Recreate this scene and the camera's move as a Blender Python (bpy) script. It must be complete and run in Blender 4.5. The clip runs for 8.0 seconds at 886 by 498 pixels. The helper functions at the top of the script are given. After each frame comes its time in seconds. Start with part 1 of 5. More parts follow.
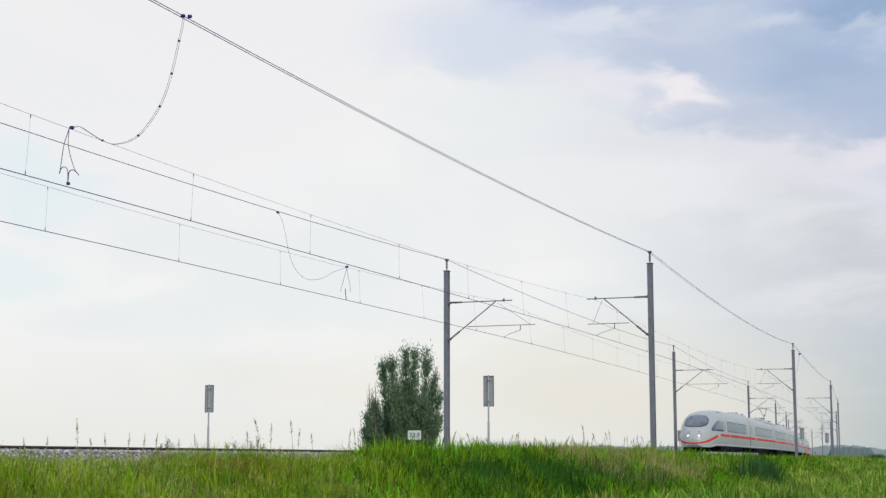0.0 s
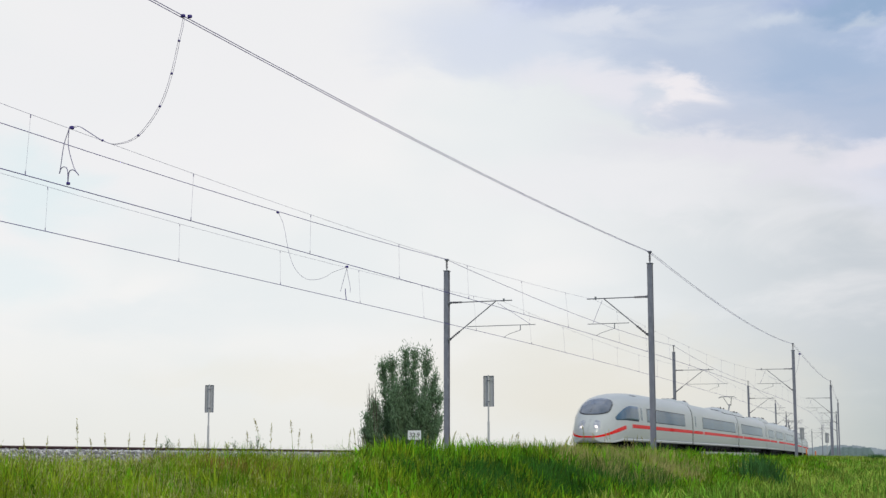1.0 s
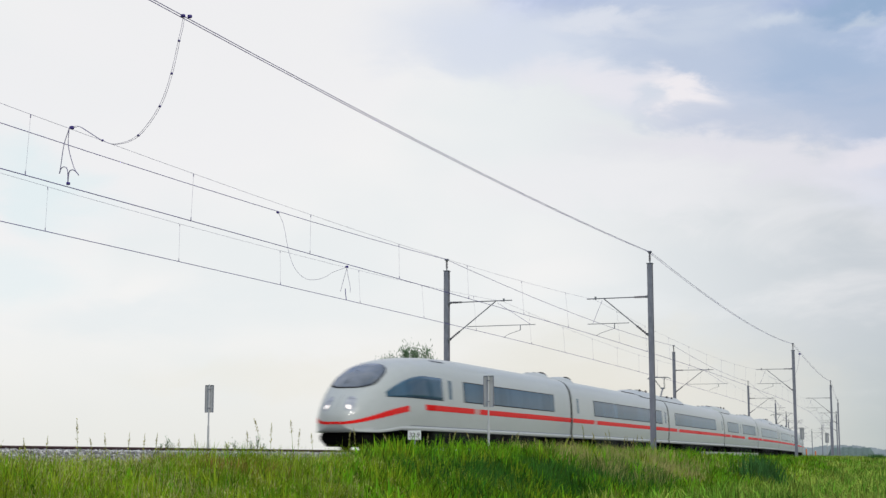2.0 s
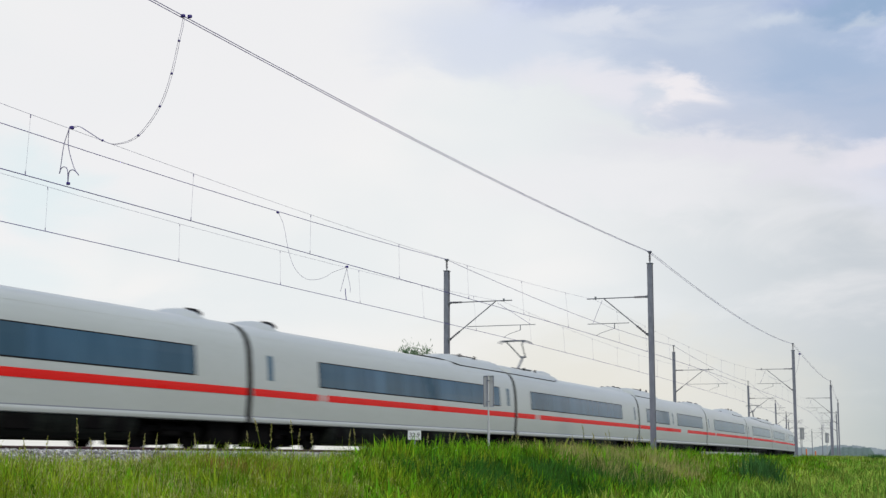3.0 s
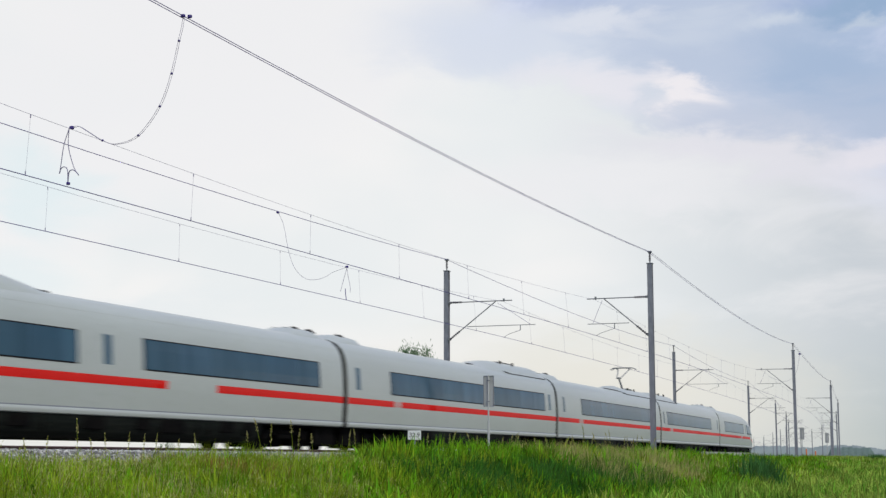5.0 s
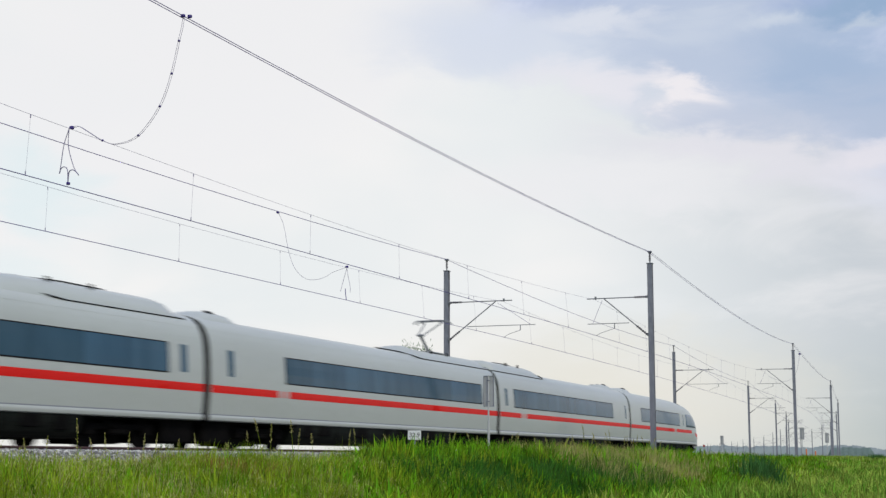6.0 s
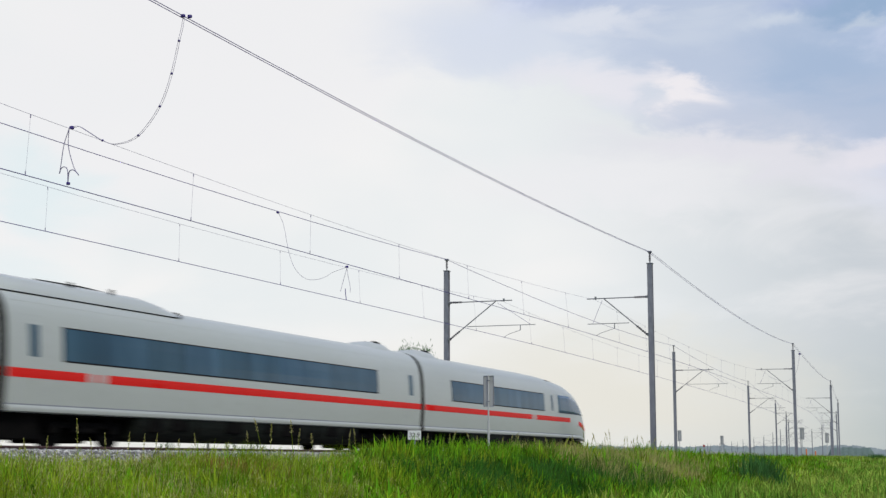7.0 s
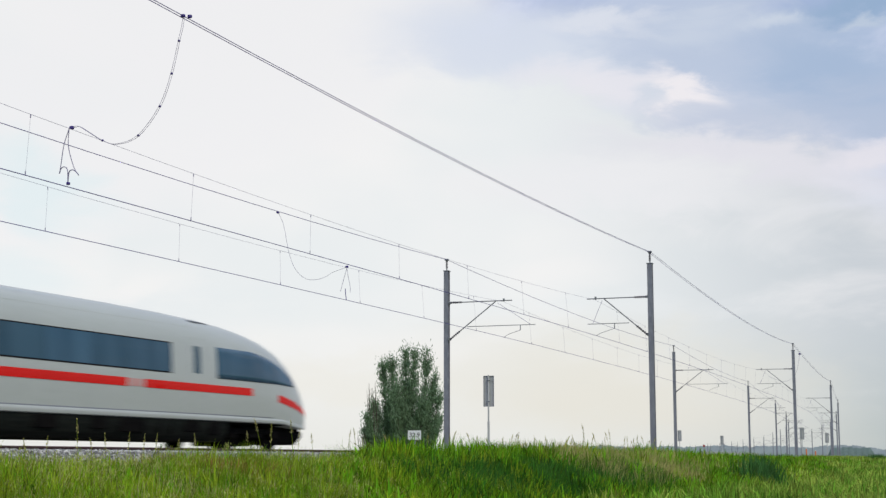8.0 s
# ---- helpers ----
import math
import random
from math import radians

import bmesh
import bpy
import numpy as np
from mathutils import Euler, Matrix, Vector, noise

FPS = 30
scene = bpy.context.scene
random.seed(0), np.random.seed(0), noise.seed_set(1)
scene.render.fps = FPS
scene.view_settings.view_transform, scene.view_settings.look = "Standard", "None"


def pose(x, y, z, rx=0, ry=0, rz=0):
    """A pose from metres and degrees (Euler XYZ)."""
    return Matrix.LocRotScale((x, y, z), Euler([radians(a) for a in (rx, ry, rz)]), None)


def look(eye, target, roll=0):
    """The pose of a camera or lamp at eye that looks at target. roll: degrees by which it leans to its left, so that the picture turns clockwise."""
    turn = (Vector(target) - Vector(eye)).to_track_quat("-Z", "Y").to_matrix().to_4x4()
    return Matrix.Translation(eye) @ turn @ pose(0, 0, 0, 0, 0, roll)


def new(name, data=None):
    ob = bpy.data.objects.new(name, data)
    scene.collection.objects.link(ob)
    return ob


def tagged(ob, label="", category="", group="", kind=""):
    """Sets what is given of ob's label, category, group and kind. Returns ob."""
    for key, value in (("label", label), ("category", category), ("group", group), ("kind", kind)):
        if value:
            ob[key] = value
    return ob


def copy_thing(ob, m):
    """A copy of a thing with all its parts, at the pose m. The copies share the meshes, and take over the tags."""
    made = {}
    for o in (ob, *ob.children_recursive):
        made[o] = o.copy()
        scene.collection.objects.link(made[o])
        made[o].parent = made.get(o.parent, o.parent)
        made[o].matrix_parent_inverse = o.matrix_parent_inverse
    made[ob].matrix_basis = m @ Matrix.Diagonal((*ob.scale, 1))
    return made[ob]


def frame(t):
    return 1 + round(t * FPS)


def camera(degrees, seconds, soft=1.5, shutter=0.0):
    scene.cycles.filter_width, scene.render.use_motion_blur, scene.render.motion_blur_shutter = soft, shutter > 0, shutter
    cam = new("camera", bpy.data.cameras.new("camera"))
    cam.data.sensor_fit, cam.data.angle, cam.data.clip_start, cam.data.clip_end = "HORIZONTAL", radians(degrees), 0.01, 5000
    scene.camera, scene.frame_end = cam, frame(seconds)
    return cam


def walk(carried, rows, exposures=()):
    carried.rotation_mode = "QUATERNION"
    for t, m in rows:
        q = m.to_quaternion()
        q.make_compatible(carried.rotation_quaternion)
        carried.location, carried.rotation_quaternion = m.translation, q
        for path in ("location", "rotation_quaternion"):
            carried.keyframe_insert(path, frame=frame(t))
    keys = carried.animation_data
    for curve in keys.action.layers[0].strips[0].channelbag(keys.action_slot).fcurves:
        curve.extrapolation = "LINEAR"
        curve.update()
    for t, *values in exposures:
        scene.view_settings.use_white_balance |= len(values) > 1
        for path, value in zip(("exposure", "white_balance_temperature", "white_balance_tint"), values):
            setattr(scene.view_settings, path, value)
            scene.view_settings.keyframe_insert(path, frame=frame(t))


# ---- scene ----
cam = camera(33.71, 8.0, soft=1.4, shutter=0.36)
EYE = (0.0, 0.0, -0.266)
AIM = pose(*EYE, 90 + 8.2, 0, math.degrees(0.40656))
walk(cam, [(0.0, AIM), (8.0, AIM)])
scene.view_settings.exposure = 0.0

# ---- world: bright thin overcast with bluer, heavier cloud away from the hidden sun ----
SUN_EL, SUN_AZ = radians(42), radians(128)      # azimuth from +Y, positive towards +X


CLOUDS = [
    (-0.126, 0.159, 0.162, 0.058, 0, (0.888, 0.888, 0.888), 0.95, 0.6),
    (-0.183, 0.110, 0.240, 0.101, 20, (0.896, 0.888, 0.896), 0.85, 0.5),
    (0.063, 0.132, 0.128, 0.037, -8, (0.694, 0.745, 0.847), 0.85, 0.7),
    (0.205, 0.124, 0.128, 0.058, -14, (0.515, 0.591, 0.738), 0.95, 0.6),
    (0.265, 0.119, 0.073, 0.033, -8, (0.371, 0.485, 0.672), 0.8, 0.8),
    (0.270, 0.155, 0.043, 0.014, 0, (0.305, 0.434, 0.617), 0.9, 0.8),
    (0.262, 0.091, 0.073, 0.023, 8, (0.468, 0.546, 0.701), 0.75, 0.9),
    (0.168, 0.140, 0.046, 0.012, 6, (0.61, 0.672, 0.784), 0.7, 0.9),
    (0.105, 0.145, 0.046, 0.012, -5, (0.776, 0.799, 0.863), 0.7, 0.9),
    (0.117, 0.102, 0.089, 0.018, -6, (0.839, 0.823, 0.871), 0.85, 0.7),
    (0.167, 0.095, 0.029, 0.019, -30, (0.896, 0.863, 0.888), 0.95, 0.7),
    (0.149, 0.095, 0.014, 0.010, 0, (0.658, 0.708, 0.799), 0.85, 0.8),
    (0.206, 0.074, 0.066, 0.013, -6, (0.565, 0.617, 0.745), 0.8, 0.8),
    (0.203, 0.053, 0.128, 0.019, -4, (0.799, 0.784, 0.839), 0.85, 0.8),
    (0.282, 0.066, 0.035, 0.012, 14, (0.815, 0.791, 0.847), 0.9, 0.7),
    (0.121, 0.035, 0.128, 0.023, -4, (0.871, 0.863, 0.88), 0.8, 0.8),
    (0.222, 0.148, 0.023, 0.007, 5, (0.672, 0.73, 0.815), 0.6, 0.9),
    (0.278, 0.145, 0.019, 0.005, 8, (0.552, 0.631, 0.745), 0.7, 0.9),
    (-0.269, 0.041, 0.058, 0.027, -20, (0.761, 0.871, 0.896), 0.7, 0.9),
    (-0.283, -0.011, 0.066, 0.023, 0, (0.776, 0.871, 0.896), 0.6, 0.9),
    (0.113, -0.099, 0.162, 0.050, -4, (0.807, 0.776, 0.694), 0.75, 0.9),
    (-0.101, -0.086, 0.128, 0.015, 2, (0.855, 0.831, 0.761), 0.5, 0.9),
    (-0.202, -0.045, 0.116, 0.019, 0, (0.784, 0.839, 0.863), 0.5, 0.9),
]


def build_world():
    w = bpy.data.worlds.new("sky")
    scene.world = w
    w.use_nodes = True
    nt = w.node_tree
    nt.nodes.clear()
    N, L = nt.nodes.new, nt.links.new

    def math_node(op, a, b=None, clamp=False):
        n = N("ShaderNodeMath")
        n.operation, n.use_clamp = op, clamp
        for i, v in enumerate((a, b)):
            if v is None:
                continue
            if isinstance(v, (int, float)):
                n.inputs[i].default_value = v
            else:
                L(v, n.inputs[i])
        return n.outputs[0]

    def mix(f, a, b):
        n = N("ShaderNodeMix")
        n.data_type = "RGBA"
        for sock, v in ((n.inputs[0], f), (n.inputs[6], a), (n.inputs[7], b)):
            if isinstance(v, (int, float)):
                sock.default_value = v
            elif isinstance(v, tuple):
                sock.default_value = (*v, 1)
            else:
                L(v, sock)
        return n.outputs[2]

    def ramp(v, lo, hi):
        n = N("ShaderNodeMapRange")
        n.interpolation_type = "SMOOTHSTEP"
        L(v, n.inputs[0])
        n.inputs[1].default_value, n.inputs[2].default_value = lo, hi
        return n.outputs[0]

    def dot(v, d):
        n = N("ShaderNodeVectorMath")
        n.operation = "DOT_PRODUCT"
        L(v, n.inputs[0])
        n.inputs[1].default_value = Vector(d).normalized()
        return n.outputs["Value"]

    tc = N("ShaderNodeTexCoord")
    way = tc.outputs["Generated"]
    sep = N("ShaderNodeSeparateXYZ")
    L(way, sep.inputs[0])
    z = sep.outputs[2]
    # cloud texture on the dome, drawn out sideways
    def cloud(scale, detail, rough, off, warp=0.6):
        n = N("ShaderNodeTexNoise")
        m = N("ShaderNodeMapping")
        m.inputs[1].default_value = off
        m.inputs[2].default_value = (0, radians(14), radians(-20))
        m.inputs[3].default_value = (1.0, 1.0, 2.3)
        L(way, m.inputs[0])
        L(m.outputs[0], n.inputs["Vector"])
        n.inputs["Scale"].default_value = scale
        n.inputs["Detail"].default_value = detail
        n.inputs["Roughness"].default_value = rough
        n.inputs["Distortion"].default_value = warp
        return n.outputs[0]

    big = cloud(4.0, 3, 0.5, (3.1, 0.4, 0), 0.3)
    mid = cloud(8.0, 5, 0.55, (1.3, 2.6, 0), 0.5)
    sky = N("ShaderNodeTexSky")
    sky.sky_type, sky.sun_disc = "NISHITA", False
    sky.sun_elevation, sky.sun_rotation = SUN_EL, SUN_AZ
    clear = N("ShaderNodeMix")
    clear.data_type, clear.blend_type = "RGBA", "MULTIPLY"
    clear.inputs[0].default_value = 1
    L(sky.outputs[0], clear.inputs[6])
    clear.inputs[7].default_value = (0.1, 0.1, 0.1, 1)
    # a bank of heavier cloud lies on the side away from the hidden sun
    bank = dot(way, (0.368, -0.1476, 0.918))
    veil = math_node("ADD", bank, math_node("MULTIPLY", math_node("SUBTRACT", big, 0.5), 0.22))
    veil = math_node("ADD", veil, math_node("MULTIPLY", math_node("SUBTRACT", mid, 0.5), 0.22))
    heavy = math_node("MULTIPLY", ramp(veil, -0.058, 0.055), ramp(z, 0.04, 0.2))
    puff = ramp(math_node("ADD", math_node("MULTIPLY", mid, 0.6), math_node("MULTIPLY", big, 0.4)), 0.42, 0.58)
    grey = mix(puff, (0.30, 0.40, 0.67), (0.68, 0.73, 0.88))
    bright = mix(ramp(big, 0.36, 0.58), (0.845, 0.87, 0.875), (0.925, 0.915, 0.905))
    east = ramp(dot(way, (0.97, -0.15, 0.10)), -0.47, -0.21)
    soft = mix(puff, (0.575, 0.615, 0.66), (0.76, 0.765, 0.79))
    bright = mix(east, bright, soft)
    body = mix(heavy, bright, grey)
    low = mix(east, (0.82, 0.825, 0.79), (0.42, 0.49, 0.50))
    body = mix(ramp(z, -0.02, 0.11), low, body)
    # single clouds of the bank, in the plane of the sky over the line: place, half size, slant, colour, share, edge
    ahead = AIM.to_3x3() @ Vector((0, 0, -1))
    right, over = AIM.to_3x3() @ Vector((1, 0, 0)), AIM.to_3x3() @ Vector((0, 1, 0))
    wob = N("ShaderNodeCombineXYZ")
    fine = cloud(17.0, 6, 0.6, (5.2, 1.1, 0.7), 0.4)
    for k, (axis, n1) in enumerate(((right, mid), (over, big))):
        shift = math_node("MULTIPLY", math_node("SUBTRACT", n1, 0.5), 0.11 if k == 0 else 0.07)
        shift = math_node("ADD", shift, math_node("MULTIPLY", math_node("SUBTRACT", fine, 0.5), 0.05))
        L(math_node("ADD", dot(way, axis), shift), wob.inputs[k])
    front = ramp(dot(way, ahead), 0.6, 0.8)
    for x, y, rx, ry, slant, colour, share, edge in CLOUDS:
        mp = N("ShaderNodeMapping")
        mp.vector_type = "TEXTURE"
        mp.inputs[1].default_value = (x, y, 0)
        mp.inputs[2].default_value = (0, 0, radians(slant))
        mp.inputs[3].default_value = (rx, ry, 1)
        L(wob.outputs[0], mp.inputs[0])
        ln = N("ShaderNodeVectorMath")
        ln.operation = "LENGTH"
        L(mp.outputs[0], ln.inputs[0])
        inside = math_node("SUBTRACT", 1.0, ramp(ln.outputs["Value"], 1 - edge, 1 + 0.3 * edge))
        body = mix(math_node("MULTIPLY", math_node("MULTIPLY", inside, front), share), body, colour)
    body = mix(0.05, body, clear.outputs[2])
    bg = N("ShaderNodeBackground")
    L(body, bg.inputs[0])
    bg.inputs[1].default_value = 1.0
    out = N("ShaderNodeOutputWorld")
    L(bg.outputs[0], out.inputs[0])


build_world()
sun = new("sun", bpy.data.lights.new("sun", "SUN"))
sun.data.energy, sun.data.angle, sun.data.color = 1.8, radians(12), (1.0, 0.96, 0.88)
sun_dir = Vector((math.sin(SUN_AZ) * math.cos(SUN_EL), math.cos(SUN_AZ) * math.cos(SUN_EL), math.sin(SUN_EL)))
sun.matrix_world = look((0, 0, 60), Vector((0, 0, 60)) - sun_dir)


# ---- materials ----
def material(name, base, rough=0.6, metal=0.0, spots=None, scale=8.0, amount=0.5, bump=0.0, bump_scale=60.0, fine=None,
             per_object=0.0, per_island=0.0, translucent=0.0, coord="Object", stretch=(1, 1, 1), spec=0.5, coat=0.0):
    """Principled material: base colour broken up by two scales of noise, with relief."""
    m = bpy.data.materials.new(name)
    m.use_nodes = True
    nt = m.node_tree
    N, L = nt.nodes.new, nt.links.new
    b = nt.nodes["Principled BSDF"]
    b.inputs["Roughness"].default_value, b.inputs["Metallic"].default_value = rough, metal
    b.inputs["Specular IOR Level"].default_value = spec
    b.inputs["Coat Weight"].default_value = coat
    tc = N("ShaderNodeTexCoord")
    mp = N("ShaderNodeMapping")
    mp.inputs[3].default_value = stretch
    L(tc.outputs[coord], mp.inputs[0])
    col = None

    def noise_node(sc, det=4):
        n = N("ShaderNodeTexNoise")
        n.inputs["Scale"].default_value, n.inputs["Detail"].default_value = sc, det
        L(mp.outputs[0], n.inputs["Vector"])
        return n.outputs[0]

    def blend(f, a, c):
        n = N("ShaderNodeMix")
        n.data_type = "RGBA"
        L(f, n.inputs[0])
        for sock, v in ((n.inputs[6], a), (n.inputs[7], c)):
            if isinstance(v, tuple):
                sock.default_value = (*v, 1)
            else:
                L(v, sock)
        return n.outputs[2]

    def span(v, lo, hi, a=0.0, c=1.0):
        n = N("ShaderNodeMapRange")
        L(v, n.inputs[0])
        for i, k in enumerate((lo, hi, a, c)):
            n.inputs[i + 1].default_value = k
        return n.outputs[0]

    spots = spots or tuple(c * 0.8 for c in base)
    col = blend(span(noise_node(scale), 0.35, 0.7, 0, amount), base, spots)
    if fine:
        col = blend(span(noise_node(scale * 9, 3), 0.45, 0.7, 0, amount), col, fine)
    rnd = None
    if per_object:
        rnd, k = N("ShaderNodeObjectInfo").outputs["Random"], per_object
    if per_island:
        rnd, k = N("ShaderNodeNewGeometry").outputs["Random Per Island"], per_island
    if rnd:
        hsv = N("ShaderNodeHueSaturation")
        L(col, hsv.inputs["Color"])
        L(span(rnd, 0, 1, 1 - k, 1 + k), hsv.inputs["Value"])
        L(span(rnd, 0, 1, 0.5 - 0.012 * k, 0.5 + 0.035 * k), hsv.inputs["Hue"])
        col = hsv.outputs[0]
    L(col, b.inputs["Base Color"])
    if bump:
        bn = N("ShaderNodeBump")
        bn.inputs["Strength"].default_value, bn.inputs["Distance"].default_value = bump, 0.02
        L(noise_node(bump_scale), bn.inputs["Height"])
        L(bn.outputs[0], b.inputs["Normal"])
    if translucent:
        tr = N("ShaderNodeBsdfTranslucent")
        L(col, tr.inputs[0])
        mx = N("ShaderNodeMixShader")
        mx.inputs[0].default_value = translucent
        L(b.outputs[0], mx.inputs[1])
        L(tr.outputs[0], mx.inputs[2])
        L(mx.outputs[0], nt.nodes["Material Output"].inputs[0])
    return m


def glowing(name, colour, strength):
    m = bpy.data.materials.new(name)
    m.use_nodes = True
    b = m.node_tree.nodes["Principled BSDF"]
    b.inputs["Base Color"].default_value = (*colour, 1)
    b.inputs["Emission Color"].default_value = (*colour, 1)
    b.inputs["Emission Strength"].default_value = strength
    return m


M_WHITE = material("train_white_paint", (0.445, 0.472, 0.432), 0.36, spots=(0.395, 0.415, 0.37), scale=0.5, amount=0.5,
                   fine=(0.41, 0.435, 0.39), stretch=(0.4, 1, 1.6), coat=0.2)
M_ROOFGREY = material("train_roof_grey", (0.55, 0.56, 0.57), 0.5, spots=(0.40, 0.40, 0.40), scale=1.2, amount=0.6, fine=(0.34, 0.34, 0.34))
M_RED = material("train_red_stripe", (0.72, 0.012, 0.008), 0.45, spots=(0.62, 0.010, 0.007), scale=1.0, spec=0.0, coat=0.3)
# dark tint; blue base and upright streaks stand in for the mirrored sky
M_GLASS = material("train_glass_painted_sky", (0.048, 0.112, 0.158), 0.08, spots=(0.022, 0.062, 0.092), scale=1.1, amount=0.9, spec=0.2, per_object=0.2, stretch=(1, 1, 0.15))
M_RUBBER = material("black_rubber", (0.010, 0.010, 0.011), 0.8, scale=6, spec=0.15)
# pale grey base holds part of the bright sky mirrored in the windscreen
M_SCREEN = material("cab_screen_painted_sky", (0.19, 0.21, 0.22), 0.05, spots=(0.07, 0.085, 0.09), scale=0.9, amount=0.9, spec=1.0)
# near-black base: the shade beneath the cars is put into this colour
M_UNDER = material("underframe_shaded_steel", (0.004, 0.004, 0.004), 0.9, spots=(0.009, 0.008, 0.007), scale=3, amount=0.8, bump=0.3, spec=0.04)
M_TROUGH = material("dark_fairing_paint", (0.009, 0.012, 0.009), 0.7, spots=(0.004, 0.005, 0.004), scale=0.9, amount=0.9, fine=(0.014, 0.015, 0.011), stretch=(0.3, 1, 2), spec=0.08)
M_GREYDET = material("grey_metal_details", (0.22, 0.23, 0.24), 0.5, scale=5, metal=0.3)
M_GALV = material("galvanised_steel", (0.245, 0.25, 0.28), 0.5, 0.35, spots=(0.17, 0.18, 0.205), scale=1.5, amount=0.8,
                  fine=(0.29, 0.30, 0.32), stretch=(1, 1, 0.25), bump=0.05)
M_TUBE = material("cantilever_tube", (0.24, 0.24, 0.25), 0.5, 0.4, scale=4)
M_INSUL = material("brown_grey_insulator", (0.10, 0.09, 0.10), 0.35, scale=6)
# violet lens fringing against the bright sky is mixed into both wire colours
M_WIRE = material("weathered_copper_lens_violet", (0.075, 0.055, 0.23), 0.7, 0.1, scale=3, spec=0.15)
M_THINWIRE = material("weathered_bronze_lens_violet", (0.21, 0.19, 0.30), 0.6, 0.2, scale=3)
M_CONC = material("concrete", (0.42, 0.41, 0.38), 0.85, spots=(0.30, 0.29, 0.27), scale=2.5, amount=0.7, fine=(0.36, 0.35, 0.33), bump=0.3)
M_RAIL = material("rusty_rail", (0.065, 0.028, 0.028), 0.8, spots=(0.045, 0.022, 0.022), scale=3, amount=0.8, bump=0.2)
M_RAILTOP = material("polished_rail_head", (0.45, 0.43, 0.42), 0.3, 0.9, scale=4)
M_STONE = material("ballast_stone", (0.44, 0.43, 0.405), 0.85, spots=(0.24, 0.235, 0.225), scale=7, amount=0.8, per_island=0.6, bump=0.3)
M_BED = material("ballast_bed", (0.10, 0.098, 0.095), 0.9, spots=(0.12, 0.12, 0.12), scale=14, amount=0.9, fine=(0.34, 0.34, 0.34), bump=0.9, bump_scale=25)
M_EARTH = material("embankment_turf", (0.035, 0.062, 0.009), 0.95, spots=(0.02, 0.036, 0.007), scale=1.2, amount=0.8, fine=(0.10, 0.12, 0.03), bump=0.8, bump_scale=15)
M_FIELD = material("meadow_ground", (0.13, 0.21, 0.03), 0.95, spots=(0.075, 0.11, 0.025), scale=0.05, amount=0.8, fine=(0.12, 0.16, 0.045), bump=0.6, bump_scale=6)
M_GRASS = material("fresh_grass", (0.235, 0.42, 0.012), 0.7, spots=(0.05, 0.15, 0.006), scale=1.3, amount=1.0, per_island=0.75, translucent=0.3, spec=0.12)
M_GRASSY = material("yellow_green_grass", (0.39, 0.46, 0.026), 0.7, spots=(0.13, 0.235, 0.010), scale=1.4, amount=1.0, per_island=0.65, translucent=0.3, spec=0.12)
M_STRAW = material("dry_straw_grass", (0.50, 0.43, 0.19), 0.7, spots=(0.32, 0.29, 0.10), scale=0.9, per_island=0.35, translucent=0.3, spec=0.2)
# deep green that carries the shade low in the tall stand
M_REEDSHADE = material("stand_shade_green", (0.048, 0.145, 0.009), 0.75, spots=(0.014, 0.05, 0.004), scale=1.6, per_island=0.6, translucent=0.2, spec=0.25)
M_SEED = material("pale_seed_heads", (0.42, 0.43, 0.12), 0.8, spots=(0.30, 0.34, 0.06), scale=1.5, per_island=0.5, translucent=0.3, spec=0.1)
M_REEDDARK = material("dark_bluish_reed", (0.06, 0.16, 0.034), 0.8, spots=(0.025, 0.08, 0.018), scale=0.8, per_island=0.35, translucent=0.25, spec=0.2)
M_STALK = material("brown_dry_stalk", (0.44, 0.39, 0.14), 0.75, spots=(0.28, 0.27, 0.08), scale=0.9, per_island=0.4, translucent=0.25, spec=0.2)
M_LEAF = material("willow_leaf", (0.25, 0.355, 0.21), 0.65, spots=(0.15, 0.23, 0.12), scale=0.5, amount=0.8, per_island=0.4, translucent=0.5, spec=0.15)
M_BARK = material("willow_bark", (0.10, 0.08, 0.06), 0.9, scale=5, bump=0.6)
# both woodland colours are paled and cooled to hold the distance haze
M_WOODS = material("haze_paled_woodland", (0.42, 0.48, 0.47), 0.95, spots=(0.36, 0.42, 0.42), scale=0.04, amount=0.9, fine=(0.36, 0.42, 0.42), spec=0.05, translucent=0.4)
M_WOODNEAR = material("haze_paled_wood", (0.28, 0.365, 0.335), 0.95, spots=(0.23, 0.31, 0.28), scale=0.05, amount=0.9, fine=(0.22, 0.30, 0.27), spec=0.05, translucent=0.5)
M_SIGNBACK = material("grey_sign_back", (0.42, 0.43, 0.42), 0.6, 0.05, spots=(0.34, 0.35, 0.345), scale=4, amount=0.6)
M_SIGNWHITE = material("white_enamel_plate", (0.72, 0.74, 0.72), 0.4, scale=6)
M_INK = material("black_lettering", (0.03, 0.03, 0.03), 0.6)
M_ORANGE = material("orange_plastic_post", (0.75, 0.22, 0.05), 0.5, scale=4)
M_REDSIGN = material("red_signal_paint", (0.30, 0.03, 0.03), 0.5, scale=4)
M_POST = material("light_galvanised_post", (0.50, 0.51, 0.50), 0.5, 0.2, spots=(0.40, 0.41, 0.40), scale=4)
M_LAMPGLASS = material("clear_lamp_cover", (0.42, 0.44, 0.45), 0.08, spots=(0.22, 0.23, 0.24), scale=6, amount=0.8, spec=0.8)
M_LAMP = glowing("headlamp_glow", (1.0, 0.90, 0.82), 0.9)
M_OLIVE = material("pale_verge_grass", (0.43, 0.52, 0.085), 0.75, spots=(0.14, 0.22, 0.030), scale=0.5, amount=1.0, per_island=0.6, translucent=0.3, spec=0.1)
